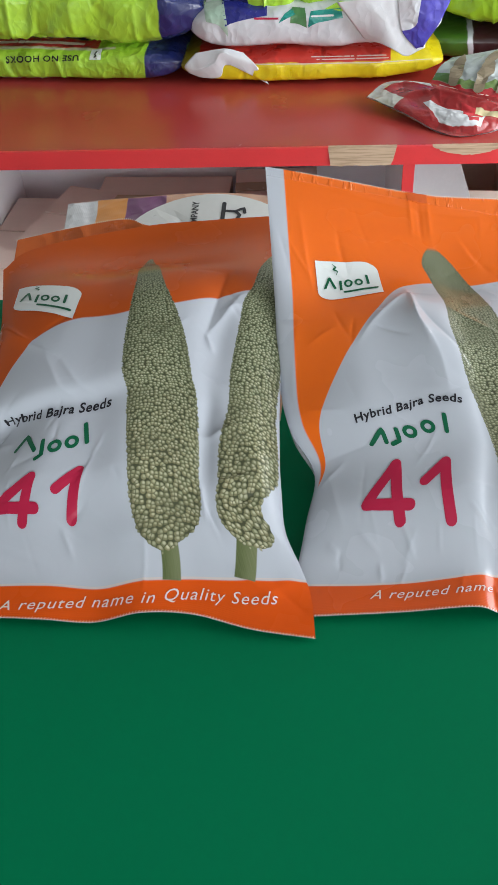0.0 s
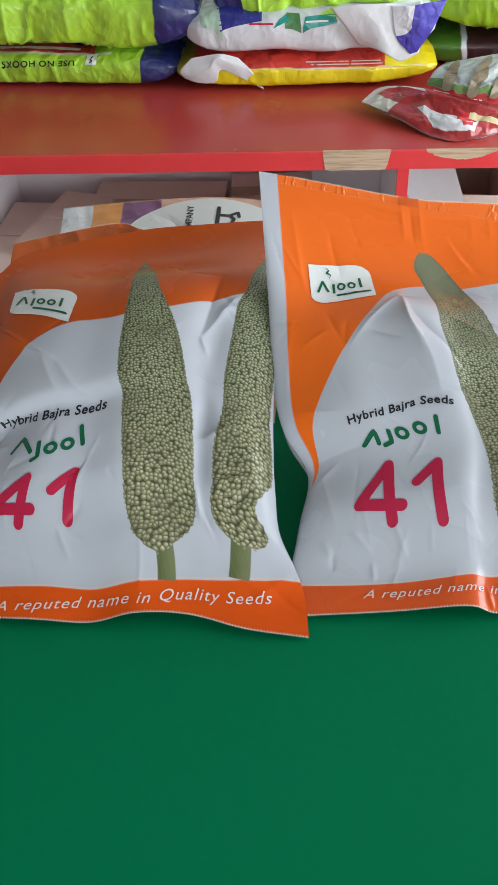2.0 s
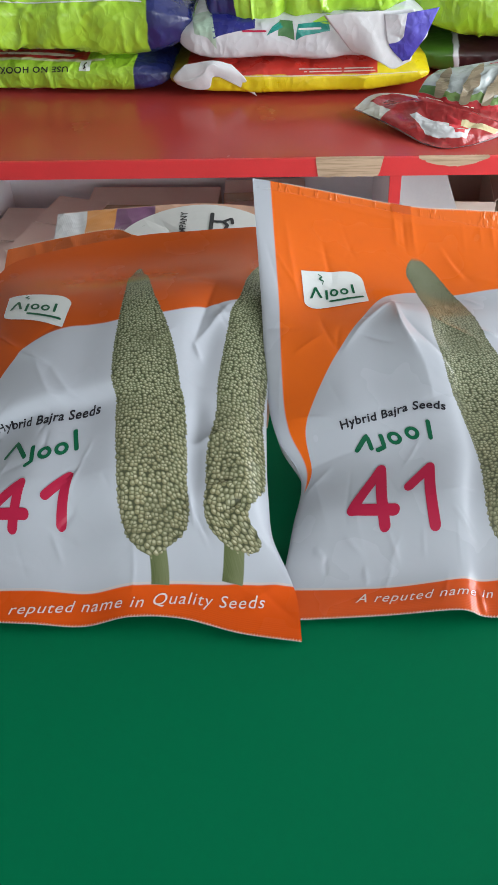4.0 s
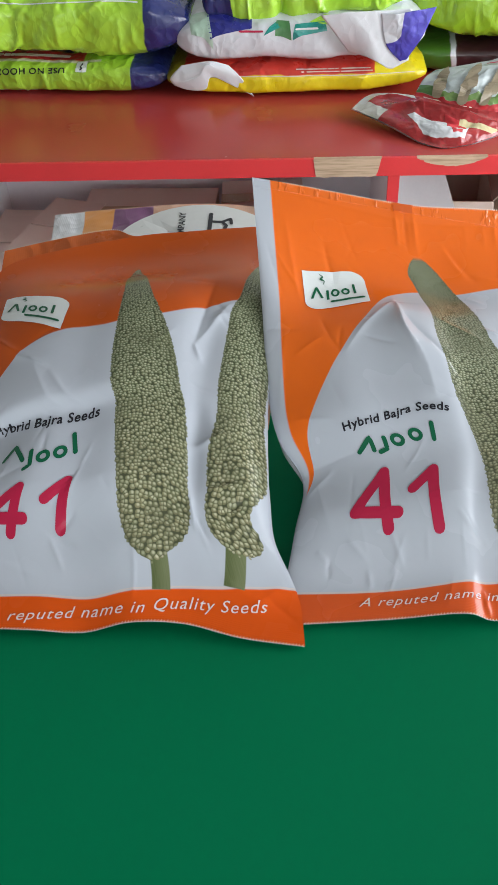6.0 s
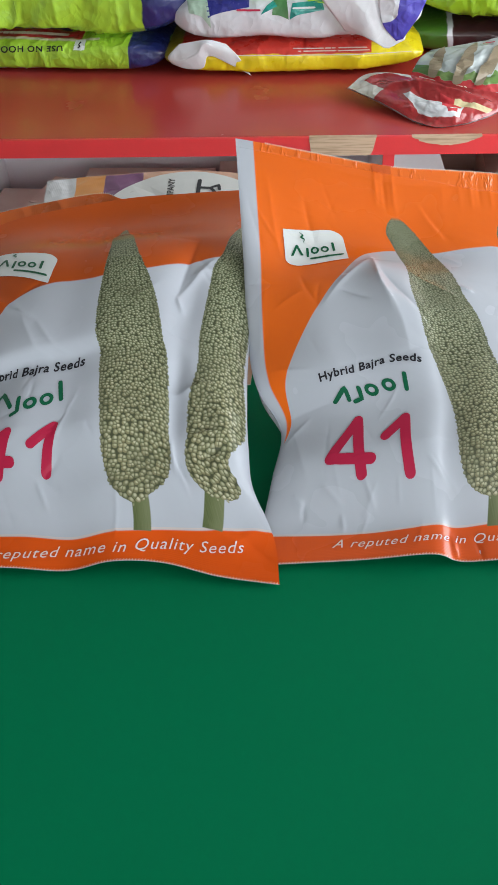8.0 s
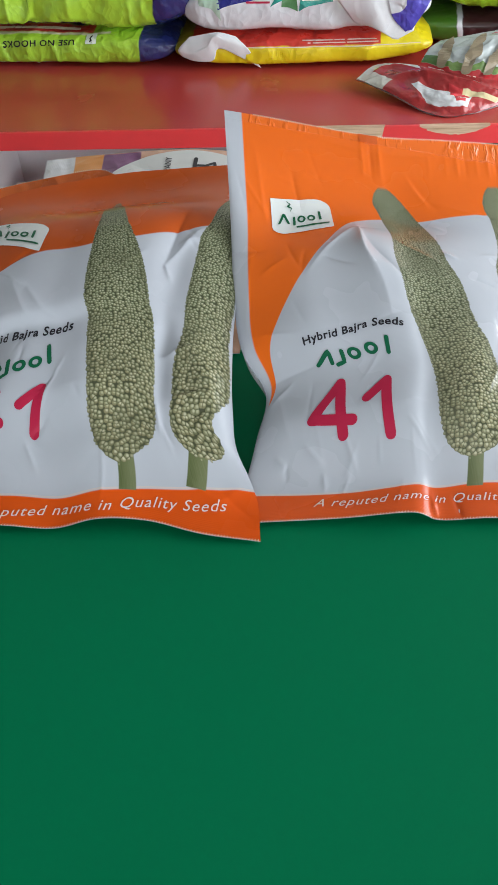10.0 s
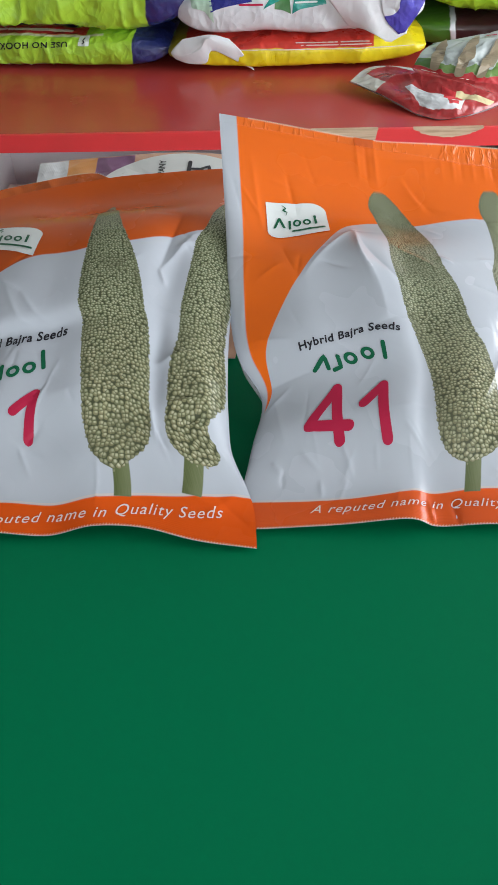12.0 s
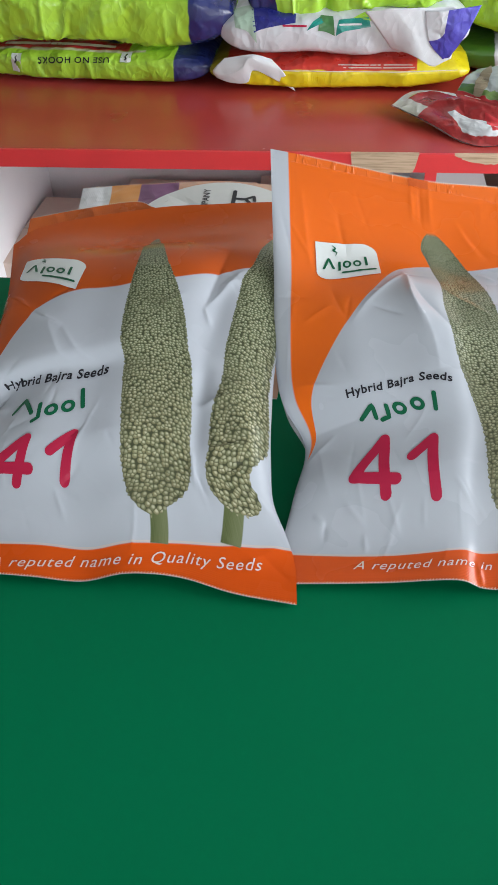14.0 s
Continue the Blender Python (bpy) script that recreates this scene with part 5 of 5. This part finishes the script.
# bare patches where the edge strip has broken away
def chip(label, x0, x1, deep, rag, seed):
    rnd = np.random.RandomState(seed)
    n = 26
    xs = np.linspace(x0, x1, n)
    low = np.array([deep * min(1, 24 * t, 18 * (1 - t)) if not rag else deep * math.sin(math.pi * t) ** 0.8 for t in np.linspace(0, 1, n)])
    low = np.maximum(low + rnd.uniform(-0.0015, 0.0015, n), 0.0005)
    bm = bmesh.new()
    a = [bm.verts.new((x, -0.0078, sz + 0.0007)) for x in xs]
    b = [bm.verts.new((x + rnd.uniform(-0.002, 0.002), -0.0078, sz + 0.0007 - d)) for x, d in zip(xs, low)]
    c = [bm.verts.new((x, 0.004, sz + 0.0007)) for x in xs]
    for k in range(n - 1):
        bm.faces.new((b[k], b[k + 1], a[k + 1], a[k]))
        bm.faces.new((a[k], a[k + 1], c[k + 1], c[k]))
    return part("bare_patch", bm, PLY, edging, label)


chip("bare plywood where the red strip is gone", 0.014, 0.160, 0.0415, False, 3)
chip("ragged bare plywood chip in the red strip", 0.235, 0.385, 0.020, True, 5)

# ---- packets behind the near ones on the counter ----
UNDER_FILM = printed("orange_packet_film", (0.62, 0.12, 0.014), [(0.0, 1.0, 0.0, 0.4, (0.66, 0.67, 0.70)), (0.0, 0.045, 0.3, 0.92, (0.48, 0.60, 0.58))], 0.24, 0.4, 30.0)
CREAM_FILM = printed("cream_packet_film", (0.62, 0.34, 0.22), [(0.0, 0.13, 0.0, 1.0, (0.66, 0.67, 0.70)), (0.13, 0.25, 0.55, 1.0, (0.72, 0.28, 0.05)), (0.25, 0.42, 0.80, 1.0, (0.18, 0.05, 0.16))], 0.3, 0.3, 30.0)


def flat_packet(label, left, right, bottom, top_, film_, crown, seed, back=0.03):
    rnd = np.random.RandomState(seed)
    creases = [(*rnd.uniform(0, 1, 4), rnd.uniform(0.012, 0.03), rnd.uniform(-0.003, 0.003)) for _ in range(12)]
    s = Sheet(left, right, bottom, top_, crown, (), creases, 65, 65)
    ob = thing("seed_packet", label, "seed packet", s.grid[0, 32].tolist(), "seed packets on the counter")
    at = np.array(ob.location)
    part("front_film", grid_mesh(s.grid - at), film_, ob)
    u, v = np.linspace(0, 1, 65)[None], np.linspace(0, 1, 65)[:, None]
    under_ = np.minimum(s.flat, s.grid)
    under_[..., 2] = np.maximum(under_[..., 2] - back * np.sqrt(np.clip(16 * u * (1 - u) * v * (1 - v), 0, 1)) - 0.0008, 0.0010)
    part("back_film", grid_mesh(under_ - at, False, True), BACK_FILM, ob)
    return ob, s


second, second_sheet = flat_packet("orange topped plastic seed packet under the slumped one", [(-0.245, 0.42, 0.006), (-0.262, 0.56, 0.016), (-0.272, 0.66, 0.040), (-0.272, 0.700, 0.058)], [(-0.05, 0.42, 0.006), (-0.06, 0.56, 0.014), (-0.08, 0.66, 0.035), (-0.08, 0.71, 0.062)],
                                   [(-0.245, 0.42, 0.006), (-0.05, 0.42, 0.006)], [(-0.272, 0.700, 0.062), (-0.23, 0.711, 0.066), (-0.177, 0.721, 0.070), (-0.150, 0.712, 0.068), (-0.08, 0.71, 0.066)], UNDER_FILM, 0.0, 41)
serration(second_sheet, second, 1.0, (0, 0.0008, 0.0006), 0.02, 0.6, 60)
cream, cream_sheet = flat_packet("cream and orange plastic seed packet with a white oval, pushed behind", [(-0.225, 0.52, 0.004), (-0.240, 0.68, 0.022), (-0.256, 0.818, 0.030)], [(-0.03, 0.52, 0.004), (-0.02, 0.68, 0.024), (-0.015, 0.825, 0.028)],
                                 [(-0.225, 0.52, 0.004), (-0.03, 0.52, 0.004)], [(-0.256, 0.818, 0.030), (-0.19, 0.822, 0.034), (-0.10, 0.826, 0.036), (-0.015, 0.825, 0.028)], CREAM_FILM, 0.004, 42, 0.012)
OVAL = worn("pale_oval_ink", (0.66, 0.67, 0.66), (0.60, 0.61, 0.60), 0.3, 20.0, 200.0, 0.05)
oval = bmesh.new()
rings = [[oval.verts.new((0.5 + 0.5 * r * math.cos(a * math.pi / 24), 0.5 + 0.5 * r * math.sin(a * math.pi / 24), 0)) for a in range(48)] for r in (1.0, 0.8, 0.6, 0.4, 0.2)]
for r, s in zip(rings, rings[1:]):
    for k in range(48):
        oval.faces.new((r[k], r[(k + 1) % 48], s[(k + 1) % 48], s[k]))
oval.faces.new(rings[-1])
on_sheet(cream_sheet, cream, "oval_print", oval, ((0.27, 0.52), (0.72, 0.0), (0.0, 0.47)), OVAL, "large white printed oval", 0.0006)


def upright_text(text, a, b, up, label):
    line_on(cream_sheet, cream, "text_line", text, [a, b], up, BLACK_INK, label, 0.0, 0.015, 1.0, 0.0011)


upright_text("COMPANY", (0.560, 0.755), (0.560, 0.945), (-0.028, 0.0), "black word printed sideways")
mark = stroke_bm([(0.0, 0.0), (0.0, 1.0)], 0.16)
stroke_bm([(0.0, 0.52), (0.45, 0.52), (0.62, 0.30), (0.55, 0.05)], 0.14, mark, 0.00005)
stroke_bm([(0.45, 0.52), (0.75, 0.75), (0.8, 0.45)], 0.13, mark, 0.0001)
on_sheet(cream_sheet, cream, "script_mark", mark, ((0.665, 0.83), (0.11, 0.0), (0.0, 0.10)), BLACK_INK, "black script character as plain strokes", 0.0011)
upright_text("S", (0.885, 0.835), (0.885, 0.865), (-0.035, 0.0), "black letter printed sideways")
